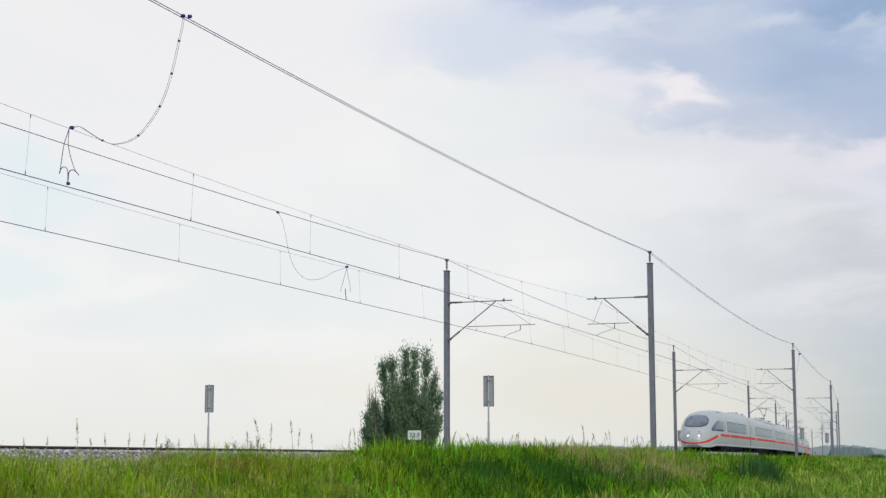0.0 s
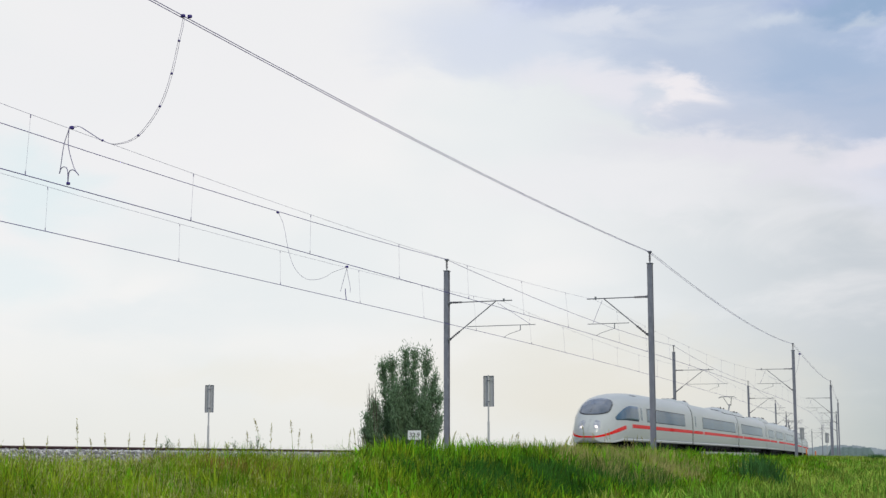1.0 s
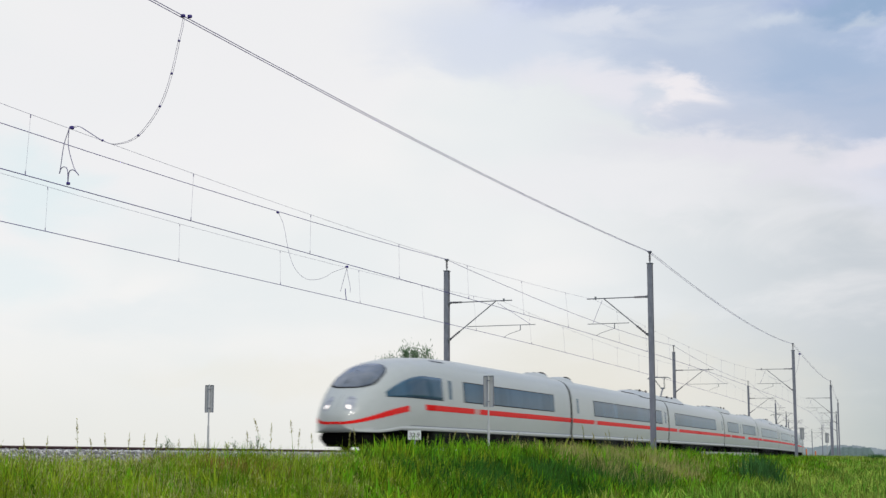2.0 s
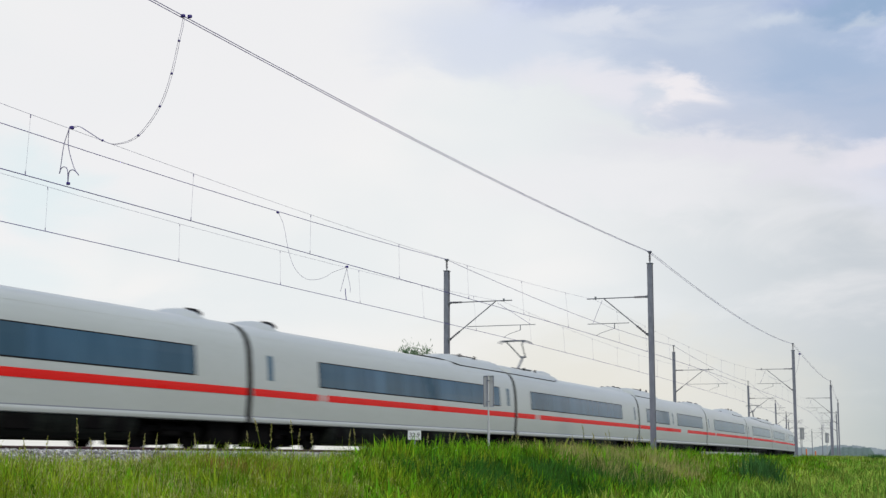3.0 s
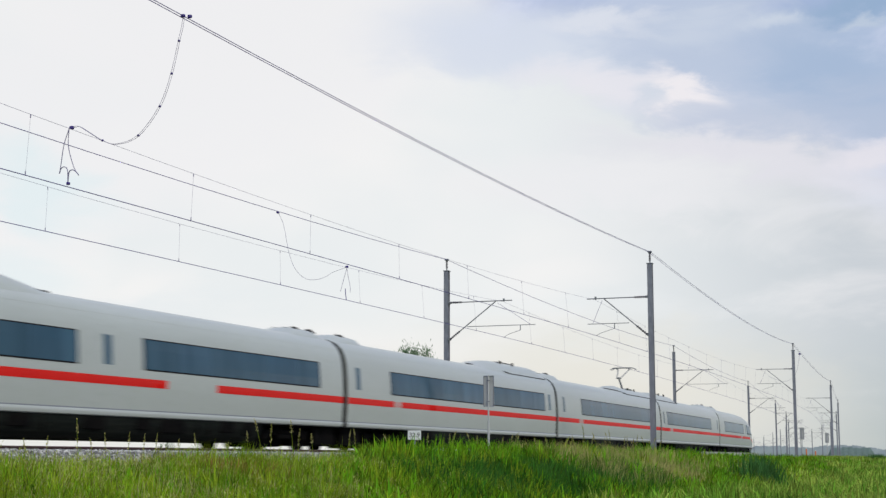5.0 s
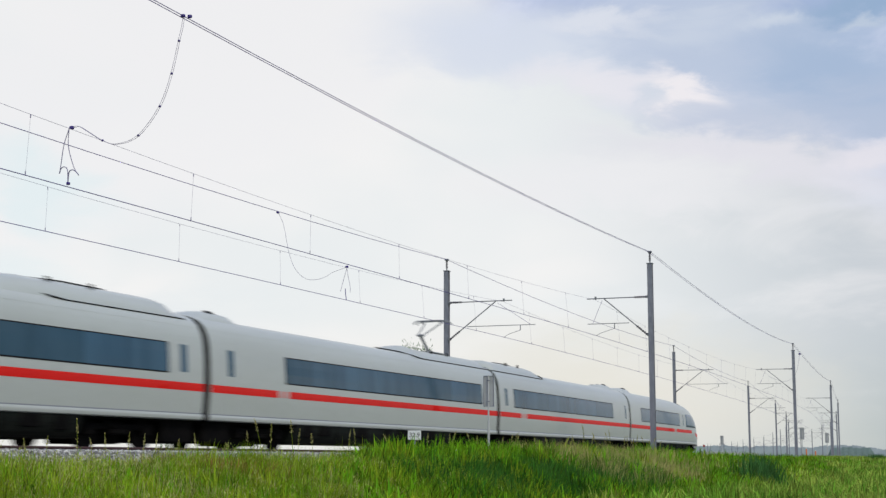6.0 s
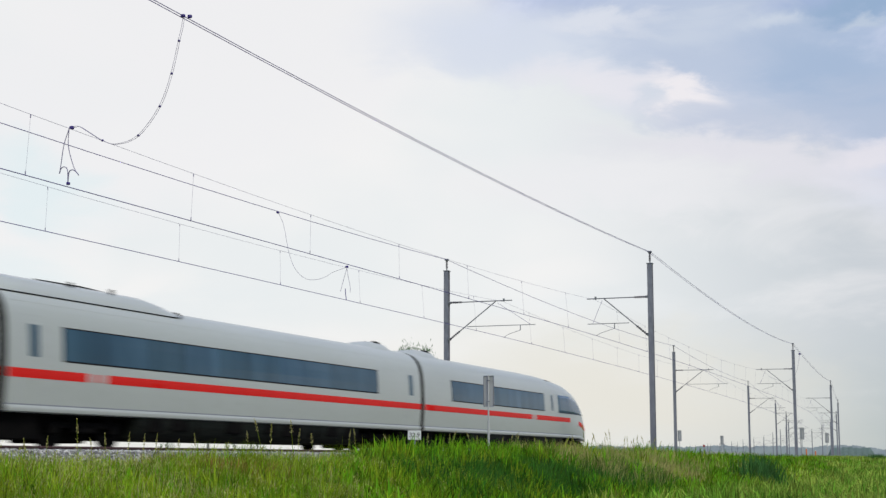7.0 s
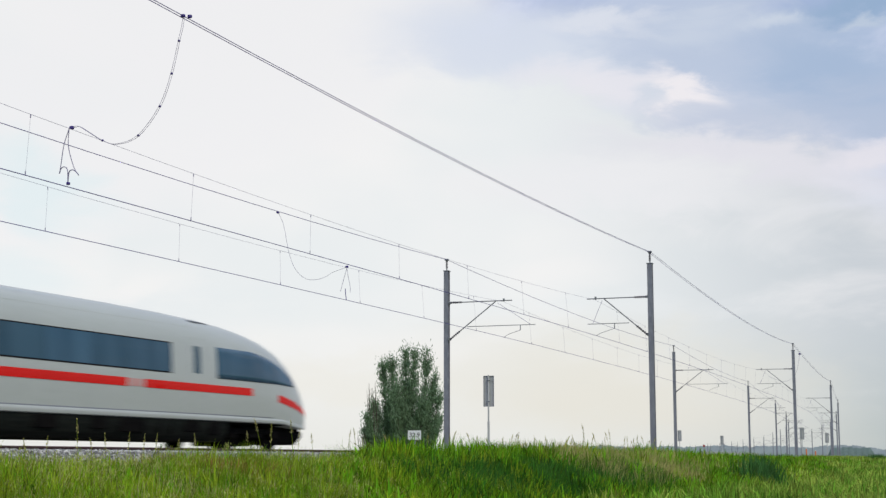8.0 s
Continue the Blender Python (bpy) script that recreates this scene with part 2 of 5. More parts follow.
M_VERGE = material("mid_green_verge_grass", (0.25, 0.43, 0.04), 0.75, spots=(0.06, 0.14, 0.015), scale=0.5, amount=1.0, per_island=0.65, translucent=0.3, spec=0.1)
M_EMBLEM = material("faded_red_emblem", (0.55, 0.25, 0.22), 0.45, spots=(0.52, 0.36, 0.33), scale=5)
M_SORREL = material("reddish_sorrel", (0.34, 0.15, 0.06), 0.7, spots=(0.25, 0.16, 0.05), scale=2, per_island=0.3, translucent=0.3, spec=0.1)


# ---- the line's plan: s metres along it, off metres from the train's near side towards the meadow ----
D0, K0, K1, S1 = 22.088, 6.463e-4, 3.2e-4, 190.0
FAR_C, NEAR_C = -1.475, 2.85


def heading(s):
    return K0 * min(s, S1) + K1 * max(s - S1, 0.0)


def plan(s, off=0.0, z=0.0):
    a = min(s, S1)
    th = K0 * a
    x, y = -D0 - (1 - math.cos(th)) / K0, math.sin(th) / K0
    if s > S1:
        t2 = heading(s)
        x += (math.cos(t2) - math.cos(th)) / K1
        y += (math.sin(t2) - math.sin(th)) / K1
        th = t2
    return Vector((x + off * math.cos(th), y + off * math.sin(th), z))


def along(s, off=0.0, z=0.0, turn=0.0):
    """Pose on the line: local y runs away along it, local x towards the meadow."""
    q = plan(s, off, z)
    return pose(q.x, q.y, q.z, 0, 0, math.degrees(heading(s)) + turn)


def mesh_from(name, verts, faces, mat, smooth=False):
    me = bpy.data.meshes.new(name)
    me.from_pydata([tuple(v) for v in verts], [], faces)
    me.materials.append(mat)
    if smooth:
        me.polygons.foreach_set("use_smooth", [True] * len(me.polygons))
    me.update()
    return me


def mesh_of(name, bm, mat, smooth=False):
    me = bpy.data.meshes.new(name)
    bm.to_mesh(me)
    bm.free()
    for m in mat if isinstance(mat, (list, tuple)) else [mat]:
        me.materials.append(m)
    if smooth:
        me.polygons.foreach_set("use_smooth", [True] * len(me.polygons))
    return me


def part(name, bm, mat, parent, label="", smooth=False):
    ob = new(name, bm if isinstance(bm, bpy.types.Mesh) else mesh_of(name, bm, mat, smooth))
    ob.parent = parent
    return tagged(ob, label)


def box(bm, lo, hi, bevel=0.0, m=None):
    r = bmesh.ops.create_cube(bm, size=1)
    c, d = (Vector(lo) + Vector(hi)) / 2, Vector(hi) - Vector(lo)
    for v in r["verts"]:
        v.co = Vector(v.co[i] * d[i] + c[i] for i in range(3))
    if bevel:
        es = list({e for v in r["verts"] for e in v.link_edges})
        bmesh.ops.bevel(bm, geom=es, offset=bevel, segments=1, affect="EDGES")
    return bm


def tube(bm, pts, radius, sides=6, taper=None, caps=True):
    """A round bar through pts."""
    pts = [Vector(q) for q in pts]
    rings = []
    for i, q in enumerate(pts):
        d = (pts[min(i + 1, len(pts) - 1)] - pts[max(i - 1, 0)]).normalized()
        a = d.cross(Vector((0, 0, 1)))
        a = a.normalized() if a.length > 1e-3 else Vector((1, 0, 0))
        b = d.cross(a)
        r = radius if taper is None else radius + (taper - radius) * i / (len(pts) - 1)
        rings.append([bm.verts.new(q + (a * math.cos(6.28319 * k / sides) + b * math.sin(6.28319 * k / sides)) * r) for k in range(sides)])
    for r0, r1 in zip(rings, rings[1:]):
        for k in range(sides):
            bm.faces.new((r0[k], r0[(k + 1) % sides], r1[(k + 1) % sides], r1[k]))
    if caps:
        bm.faces.new(rings[0][::-1])
        bm.faces.new(rings[-1])
    return bm


def sweep(profile, stations, closed=False):
    """Verts and faces of a profile of (off, z) carried along the line."""
    verts, faces, n = [], [], len(profile)
    for s in stations:
        for off, z in profile:
            verts.append(plan(s, off, z))
    for i in range(len(stations) - 1):
        for k in range(n if closed else n - 1):
            a, b = i * n + k, i * n + (k + 1) % n
            faces.append((a, b, b + n, a + n))
    if closed:
        faces.append(tuple(range(n)))
        faces.append(tuple(range((len(stations) - 1) * n, len(stations) * n))[::-1])
    return verts, faces


STATIONS = [-320 + 10 * i for i in range(122)]
FIELD_Z = -1.9


def build_ground():
    bm = bmesh.new()
    n = 60
    for i in range(n + 1):
        for j in range(n + 1):
            u, v = 2 * i / n - 1, 2 * j / n - 1
            bm.verts.new((4500 * u * abs(u) ** 1.5, 4500 * v * abs(v) ** 1.5, FIELD_Z))
    bm.verts.ensure_lookup_table()
    for i in range(n):
        for j in range(n):
            a = i * (n + 1) + j
            bm.faces.new([bm.verts[k] for k in (a, a + n + 1, a + n + 2, a + 1)])
    tagged(new("ground", mesh_of("ground", bm, M_FIELD)), "flat green meadow land reaching the horizon", "ground", kind="structure")
    offs = [-14, -12, -9.5, -8, -4.5, 5.0, 7.4, 8.4, 9.0, 9.6, 10.5, 11.4, 13.5, 16, 20, 24, 28, 32]
    near = [-2.05, -1.8, -0.95, -0.78, -0.75, -0.70, -0.66, -0.74, -0.94, -1.15, -1.47, -1.8, -2.05, -2.05, -2.05, -2.05, -2.05, -2.05]
    wide = near[:7] + [-0.66, -0.66, -0.66, -0.67, -0.68, -0.7, -0.7, -0.72, -0.8, -1.4, -2.05]
    v, f, n = [], [], len(offs)
    for s in STATIONS:
        t = min(max((s - 75) / 60, 0), 1)
        t = t * t * (3 - 2 * t)
        v += [plan(s, o, a + (b - a) * t) for o, a, b in zip(offs, near, wide)]
    for i in range(len(STATIONS) - 1):
        f += [(i * n + k, i * n + k + 1, i * n + n + k + 1, i * n + n + k) for k in range(n - 1)]
    tagged(new("embankment", mesh_from("embankment", v, f, M_EARTH, True)), "low grassy railway embankment under the tracks", "embankment", kind="structure")
    prof = [(-4.3, -0.8), (-3.55, -0.24), (-2.9, -0.2), (1.0, -0.26), (3.75, -0.2), (4.1, -0.11), (4.75, -0.12), (5.6, -0.74)]
    v, f = sweep(prof, STATIONS)
    tagged(new("ballast_bed", mesh_from("ballast_bed", v, f, M_BED)), "grey crushed stone track bed", "track bed", kind="structure")


def build_rails():
    prof = [(-0.07, -0.172), (-0.07, -0.155), (-0.012, -0.135), (-0.012, -0.045), (-0.036, -0.035), (-0.036, -0.004), (-0.028, 0),
            (0.028, 0), (0.036, -0.004), (0.036, -0.035), (0.012, -0.045), (0.012, -0.135), (0.07, -0.155), (0.07, -0.172)]
    for c in (FAR_C, NEAR_C):
        for side in (-0.7535, 0.7535):
            v, f = sweep([(c + side + a, b) for a, b in prof], STATIONS, True)
            me = mesh_from("rail", v, f, M_RAIL)
            tagged(new("rail", me), "rust-brown steel rail on concrete sleepers", "rail", "rails of the double track", "structure")


def build_sleepers():
    verts, faces = [], []
    for c in (FAR_C, NEAR_C):
        for i in range(560):
            s = -20 + 0.6 * i
            k = len(verts)
            for z in (-0.32, -0.176):
                for a, b in ((-1.28, -0.13), (1.28, -0.13), (1.28, 0.13), (-1.28, 0.13)):
                    verts.append(plan(s + b, c + a, z))
            faces += [tuple(k + q for q in w) for w in ((4, 5, 6, 7), (0, 1, 5, 4), (1, 2, 6, 5), (2, 3, 7, 6), (3, 0, 4, 7))]
    tagged(new("sleepers", mesh_from("sleepers", verts, faces, M_CONC)), "concrete sleepers bedded in grey ballast", "sleepers", kind="stuff")


build_ground()
build_rails()
build_sleepers()


# ---- overhead line ----
NEAR_MAST, FAR_MAST = 5.5, -4.4
NEAR_S = [9.0, 66.2, 124.4, 185.5] + [246 + 60 * i for i in range(13)]
FAR_S = [6.5, 65.4, 123.4, 184.0] + [245 + 60 * i for i in range(13)]
CONTACT_Z, FEEDER_Z, TOP_Z = 5.5, 9.42, 8.85


def h_beam(bm, w, z0, z1):
    t, h = 0.018, w / 2
    pts = [(-h, -h), (h, -h), (h, -h + t), (t / 2, -h + t), (t / 2, h - t), (h, h - t), (h, h), (-h, h), (-h, h - t), (-t / 2, h - t), (-t / 2, -h + t), (-h, -h + t)]
    lo = [bm.verts.new((x, y, z0)) for x, y in pts]
    hi = [bm.verts.new((x, y, z1)) for x, y in pts]
    n = len(pts)
    for k in range(n):
        bm.faces.new((lo[k], lo[(k + 1) % n], hi[(k + 1) % n], hi[k]))
    bm.faces.new(lo[::-1])
    bm.faces.new(hi)
    return bm


def ribbed(bm, a, b, r=0.05, n=6):
    """A ribbed insulator from a to b."""
    a, b = Vector(a), Vector(b)
    tube(bm, [a, b], r * 0.5, 8)
    for i in range(n):
        q = a.lerp(b, (i + 0.5) / n)
        d = (b - a) / n * 0.22
        tube(bm, [q - d, q + d], r, 8)
    return bm


def build_mast(reach, side, reg_a, reg_b, drop, tip):
    """side -1: the arm points away from the meadow. Lengths along the arm from the post's centre; reach: to the contact wire."""
    mast = tagged(new("catenary_mast"), "grey galvanised steel catenary mast with a bracket arm", "catenary mast", "masts along the railway line")
    X = lambda d: side * d
    part("foundation", box(bmesh.new(), (-0.35, -0.35, -1.3), (0.35, 0.35, -0.45), 0.03), M_CONC, mast, "round-edged concrete footing")
    part("post", h_beam(bmesh.new(), 0.235, -0.47, TOP_Z), M_GALV, mast)
    part("base_plate", box(bmesh.new(), (-0.22, -0.22, -0.449), (0.22, 0.22, -0.41), 0.005), M_GALV, mast)
    part("cap", box(bmesh.new(), (-0.15, -0.15, TOP_Z), (0.15, 0.15, TOP_Z + 0.03), 0.008), M_GALV, mast)
    bm = tube(bmesh.new(), [(0, 0, TOP_Z + 0.03), (0, 0, TOP_Z + 0.16)], 0.035, 8)
    part("insulator_pin", bm, M_GREYDET, mast)
    part("feeder_insulator", ribbed(bmesh.new(), (0, 0, TOP_Z + 0.14), (0, 0, FEEDER_Z - 0.04), 0.06, 5), M_INSUL, mast, "dark ribbed post insulator")
    part("feeder_clamp", box(bmesh.new(), (-0.09, -0.07, FEEDER_Z - 0.05), (0.09, 0.07, FEEDER_Z + 0.04), 0.01), M_GREYDET, mast)
    part("top_insulator", ribbed(bmesh.new(), (X(0.2), 0, 7.30), (X(0.78), 0, 7.30), 0.055, 6), M_INSUL, mast, "dark ribbed strut insulator")
    part("top_tube", tube(bmesh.new(), [(X(0.78), 0, 7.30), (X(reach + 0.42), 0, 7.30)], 0.025, 8), M_TUBE, mast)
    jx = reach - 0.42
    part("diagonal_insulator", ribbed(bmesh.new(), (X(0.18), 0, 5.52), (X(0.68), 0, 5.52 + 0.5 * 1.75 / (jx - 0.18)), 0.055, 6), M_INSUL, mast, "dark ribbed strut insulator")
    part("diagonal_tube", tube(bmesh.new(), [(X(0.68), 0, 5.52 + 0.5 * 1.75 / (jx - 0.18)), (X(jx), 0, 7.27)], 0.027, 8), M_TUBE, mast)
    for z in (5.52, 7.30):
        part("bracket", box(bmesh.new(), (-0.15 if side < 0 else 0.12, -0.16, z - 0.07), (-0.12 if side < 0 else 0.15, 0.16, z + 0.07), 0.006), M_GREYDET, mast)
        part("hinge", box(bmesh.new(), (min(X(0.12), X(0.22)), -0.03, z - 0.05), (max(X(0.12), X(0.22)), 0.03, z + 0.05), 0.006), M_GREYDET, mast)
    part("messenger_clamp", box(bmesh.new(), (X(reach) - 0.04, -0.05, 7.26), (X(reach) + 0.04, 0.05, 7.40), 0.01), M_GREYDET, mast)
    part("registration_tube", tube(bmesh.new(), [(X(reg_a), 0, 6.1), (X(reg_b), 0, 6.1)], 0.017, 8), M_TUBE, mast)
    part("drop_bracket", tube(bmesh.new(), [(X(drop), 0, 6.1), (X(drop), 0, 5.84)], 0.022, 6), M_GREYDET, mast)
    part("steady_arm", tube(bmesh.new(), [(X(drop), 0, 5.86), (X(drop + 0.75 * (tip - drop)), 0, 5.66), (X(tip), 0, CONTACT_Z + 0.03)], 0.012, 6), M_TUBE, mast)
    part("stay_wire", tube(bmesh.new(), [(X(jx + 0.1), 0, 7.2), (X(reg_b - 0.25 * (1 if reg_b > reg_a else -1)), 0, 6.12)], 0.008, 5), M_WIRE, mast)
    return mast


def place_masts():
    near = build_mast(NEAR_MAST - NEAR_C, -1, 1.05, 3.05, 1.75, 2.65)
    near.matrix_basis = along(NEAR_S[0], NEAR_MAST)
    for s in NEAR_S[1:]:
        copy_thing(near, along(s, NEAR_MAST))
    far = build_mast(FAR_C - FAR_MAST, 1, 1.05, 4.5, 3.75, 2.925)
    far.matrix_basis = along(FAR_S[0], FAR_MAST)
    for s in FAR_S[1:]:
        copy_thing(far, along(s, FAR_MAST))


def spans(ss, step=4):
    for a, b in zip(ss, ss[1:]):
        n = step * 3
        yield a, b, [a + (b - a) * i / n for i in range(n + 1)]


def wire(name, pts, r, mat, label):
    tagged(new(name, mesh_of(name, tube(bmesh.new(), pts, r, 5), mat, True)), label, "overhead wire", "wires of the overhead line")


def hang(a, b, s, low):
    return low * (((2 * s - a - b) / (b - a)) ** 2)


def build_wires():
    for ss, track, post, two in ((NEAR_S, NEAR_C, NEAR_MAST, True), (FAR_S, FAR_C, FAR_MAST, False)):
        ss = [ss[0] - 60] + ss
        for k in range(2 if two else 1):
            pts = []
            for a, b, row in spans(ss):
                sag = 0.56 if b < 100 else 0.74
                if not two:
                    sag = 0.50
                pts += [plan(s, post + (0.07 if k else -0.07 if two else 0), FEEDER_Z - sag + hang(a, b, s, sag) - (0.03 if k else 0)) for s in row[:-1]]
            wire("feeder_wire", pts, 0.009 if two else 0.012, M_WIRE, "dark stranded feeder wire along the mast tops")
        pts, low = [], []
        drops = []
        for i, (a, b, row) in enumerate(spans(ss)):
            z = lambda s: 6.62 + hang(a, b, s, 0.62)
            pts += [plan(s, track, z(s)) for s in row[:-1]]
            stag = 0.15 * (-1) ** i
            low += [plan(s, track + stag * (1 - 2 * (s - a) / (b - a)), CONTACT_Z) for s in row[:-1]]
            if b < 400:
                mid = (a + b) / 2 if not (a < 10 < b) else 36.1
                for j in range(-4, 5):
                    s = mid + 6.25 * j
                    if a + 2 < s < b - 2:
                        drops.append((plan(s, track, z(s)), plan(s, track + stag * (1 - 2 * (s - a) / (b - a)), CONTACT_Z)))
        wire("messenger_wire", pts, 0.0045, M_THINWIRE, "thin bronze messenger wire above the contact wire")
        wire("contact_wire", low, 0.0105, M_WIRE, "dark copper contact wire above the track")
        for a, b in drops:
            bm = tube(bmesh.new(), [a, b], 0.003, 4)
            for q, h in ((a, -0.07), (b, 0.09)):
                tube(bm, [q, q + Vector((0, 0, h))], 0.012, 5)
            tagged(new("dropper", mesh_of("dropper", bm, M_THINWIRE)), "thin vertical dropper between messenger and contact wire", "dropper", "droppers of the overhead line")


def smooth_run(pts, n=6):
    """Points along a soft curve through pts."""
    q = [Vector(a) for a in pts]
    q = [q[0] * 2 - q[1]] + q + [q[-1] * 2 - q[-2]]
    out = []
    for i in range(1, len(q) - 2):
        for j in range(n):
            t = j / n
            a, b, c, d = q[i - 1:i + 3]
            out.append(0.5 * (2 * b + (c - a) * t + (2 * a - 5 * b + 4 * c - d) * t * t + (3 * b - a - 3 * c + d) * t ** 3))
    return out + [q[-2]]


def clamps(bm, at, r=0.05):
    for q in at:
        box(bm, Vector(q) - Vector((r * 1.3, r, r)), Vector(q) + Vector((r * 1.3, r, r)), 0.012)
    return bm


def build_jumpers():
    """Flexible cables from a feeder down to the catenary below it."""
    def run(s, rows):
        return smooth_run([plan(s, o, z) for o, z in rows])
    # beside the meadow: twin cable
    big = tagged(new("feeder_jumper"), "looping twin jumper cable hanging from feeder to contact wire", "jumper cable", "jumper cables of the overhead line")
    rows = [(5.55, 8.93), (5.52, 8.72), (5.45, 8.43), (5.29, 7.74), (5.02, 7.06), (4.51, 6.48), (3.97, 6.34), (3.61, 6.45), (3.24, 6.67), (2.99, 6.81), (2.82, 6.79)]
    part("cable", tube(bmesh.new(), run(25.0, rows), 0.0048, 5), M_THINWIRE, big, smooth=True)
    part("cable", tube(bmesh.new(), run(25.06, rows), 0.0048, 5), M_THINWIRE, big, smooth=True)
    for o, z in (rows[2], rows[3], rows[4], rows[5], rows[7]):
        part("spacer", clamps(bmesh.new(), [plan(25.03, o, z)], 0.022), M_WIRE, big)
    part("clamp", clamps(bmesh.new(), [plan(25.0, 5.55, 8.95)], 0.034), M_WIRE, big)
    part("clamp", clamps(bmesh.new(), [plan(25.2, 5.59, 8.99)], 0.034), M_WIRE, big)
    part("clamp", clamps(bmesh.new(), [plan(25.0, 2.83, 6.79)], 0.035), M_WIRE, big)
    part("tail_cable", tube(bmesh.new(), run(24.95, [(2.8, 6.76), (2.68, 6.4), (2.62, 5.95), (2.59, 5.79)]), 0.009, 5), M_THINWIRE, big)
    part("tail_cable", tube(bmesh.new(), run(24.95, [(2.8, 6.76), (2.80, 6.37), (2.95, 5.93), (3.09, 5.72)]), 0.009, 5), M_THINWIRE, big)
    part("hook", tube(bmesh.new(), run(24.95, [(2.60, 5.80), (2.63, 5.90), (2.72, 5.93), (2.80, 5.85), (2.82, 5.57)]), 0.011, 5), M_THINWIRE, big)
    part("hook", tube(bmesh.new(), run(24.95, [(3.08, 5.74), (2.98, 5.83), (2.90, 5.85), (2.84, 5.80), (2.82, 5.57)]), 0.011, 5), M_THINWIRE, big)
    part("contact_clamp", clamps(bmesh.new(), [plan(24.95, 2.83, 5.56)], 0.03), M_WIRE, big)
    third = tagged(new("feeder_jumper"), "slack jumper cable beyond the second mast", "jumper cable", "jumper cables of the overhead line")
    part("cable", tube(bmesh.new(), run(131.0, [(5.45, 9.0), (5.35, 8.3), (5.1, 7.3), (4.6, 6.75), (3.9, 6.6), (3.2, 6.85), (2.86, 7.0)]), 0.010, 5), M_THINWIRE, third, smooth=True)
    part("clamp", clamps(bmesh.new(), [plan(131.0, 5.47, 9.0)], 0.07), M_WIRE, third)
    small = tagged(new("feeder_jumper"), "thin looping jumper cable over the far track", "jumper cable", "jumper cables of the overhead line")
    rows = [(-4.38, 8.97), (-4.13, 8.43), (-3.88, 7.35), (-3.56, 6.69), (-3.09, 6.36), (-2.51, 6.37), (-2.05, 6.58), (-1.5, 6.74)]
    part("cable", tube(bmesh.new(), run(47.6, rows), 0.007, 5), M_THINWIRE, small, smooth=True)
    part("clamp", clamps(bmesh.new(), [plan(47.6, -1.5, 6.75)], 0.04), M_WIRE, small)
    part("clamp", clamps(bmesh.new(), [plan(47.6, -4.39, 8.96)], 0.04), M_WIRE, small)
    part("tail_cable", tube(bmesh.new(), run(47.6, [(-1.5, 6.7), (-1.62, 6.3), (-1.72, 5.95), (-1.75, 5.85)]), 0.008, 5), M_THINWIRE, small)
    part("tail_cable", tube(bmesh.new(), run(47.6, [(-1.5, 6.7), (-1.42, 6.3), (-1.35, 5.95), (-1.36, 5.8)]), 0.008, 5), M_THINWIRE, small)
    part("hook", tube(bmesh.new(), run(47.6, [(-1.55, 5.95), (-1.54, 5.75), (-1.5, 5.53)]), 0.014, 5), M_WIRE, small)


place_masts()
build_wires()
build_jumpers()


# ---- the train: eight cars; u runs along it from the first car's nose to the last ----
CAR, NOSE, HALF = 24.775, 25.25, 1.475
GAP2_AT, SPEED = 46.28, 33.886          # where the joint of cars two and three is at 3.5 s, metres per second
SECTION = [(1.39, 0.82), (1.445, 0.845), (1.468, 0.92), (1.452, 0.978), (1.432, 1.0), (1.452, 1.28), (1.475, 1.7), (1.472, 2.05), (1.452, 2.5), (1.405, 2.98), (1.34, 3.25),
           (1.21, 3.5), (1.0, 3.69), (0.72, 3.81), (0.38, 3.875), (0.0, 3.89)]
NOSE_TOP = [(0, 1.26), (0.03, 1.36), (0.08, 1.46), (0.2, 1.62), (0.45, 1.87), (0.8, 2.14), (1.3, 2.50), (2.0, 2.92), (2.8, 3.24), (3.6, 3.44), (4.6, 3.60), (5.8, 3.72), (7.2, 3.80), (9.0, 3.86), (11.5, 3.89), (30, 3.89)]
NOSE_WIDE = [(0, 0.18), (0.03, 0.36), (0.1, 0.54), (0.2, 0.68), (0.45, 0.90), (0.8, 1.08), (1.3, 1.23), (2.0, 1.36), (2.8, 1.43), (3.6, 1.465), (4.6, 1.475), (30, 1.475)]
NOSE_LOW = [(0, 1.0), (0.05, 0.86), (0.15, 0.75), (0.35, 0.71), (0.8, 0.70), (1.3, 0.70), (1.9, 0.74), (2.5, 0.79), (2.8, 0.82), (30, 0.82)]


def lerp(table, d):
    for (a, p), (b, q) in zip(table, table[1:]):
        if d <= b:
            return p + (q - p) * max(d - a, 0) / (b - a)
    return table[-1][1]


def station(d):
    """Half section (width, z) at d metres behind a nose tip; d large: the plain body."""
    top, wide, low = lerp(NOSE_TOP, d), lerp(NOSE_WIDE, d) / HALF, lerp(NOSE_LOW, d)
    out = []
    blend = min(max(1 - d / 5.0, 0), 1)
    for w, z in SECTION:
        t = (z - 0.82) / (3.89 - 0.82)
        # the nose is rounder than the body
        rnd = HALF * math.sqrt(max(1 - t ** 2.2, 0)) ** 0.9
        ww = w * (1 - blend * 0.55) + rnd * blend * 0.55
        out.append((ww * wide, low + t * (top - low)))
    return out


def width_at(d, z):
    """Half width of the body at height z, and the outward lean there."""
    st = station(d)
    for (w0, z0), (w1, z1) in zip(st, st[1:]):
        if z0 <= z <= z1:
            return w0 + (w1 - w0) * (z - z0) / max(z1 - z0, 1e-6)
    return st[0][0] if z < st[0][1] else 0.0


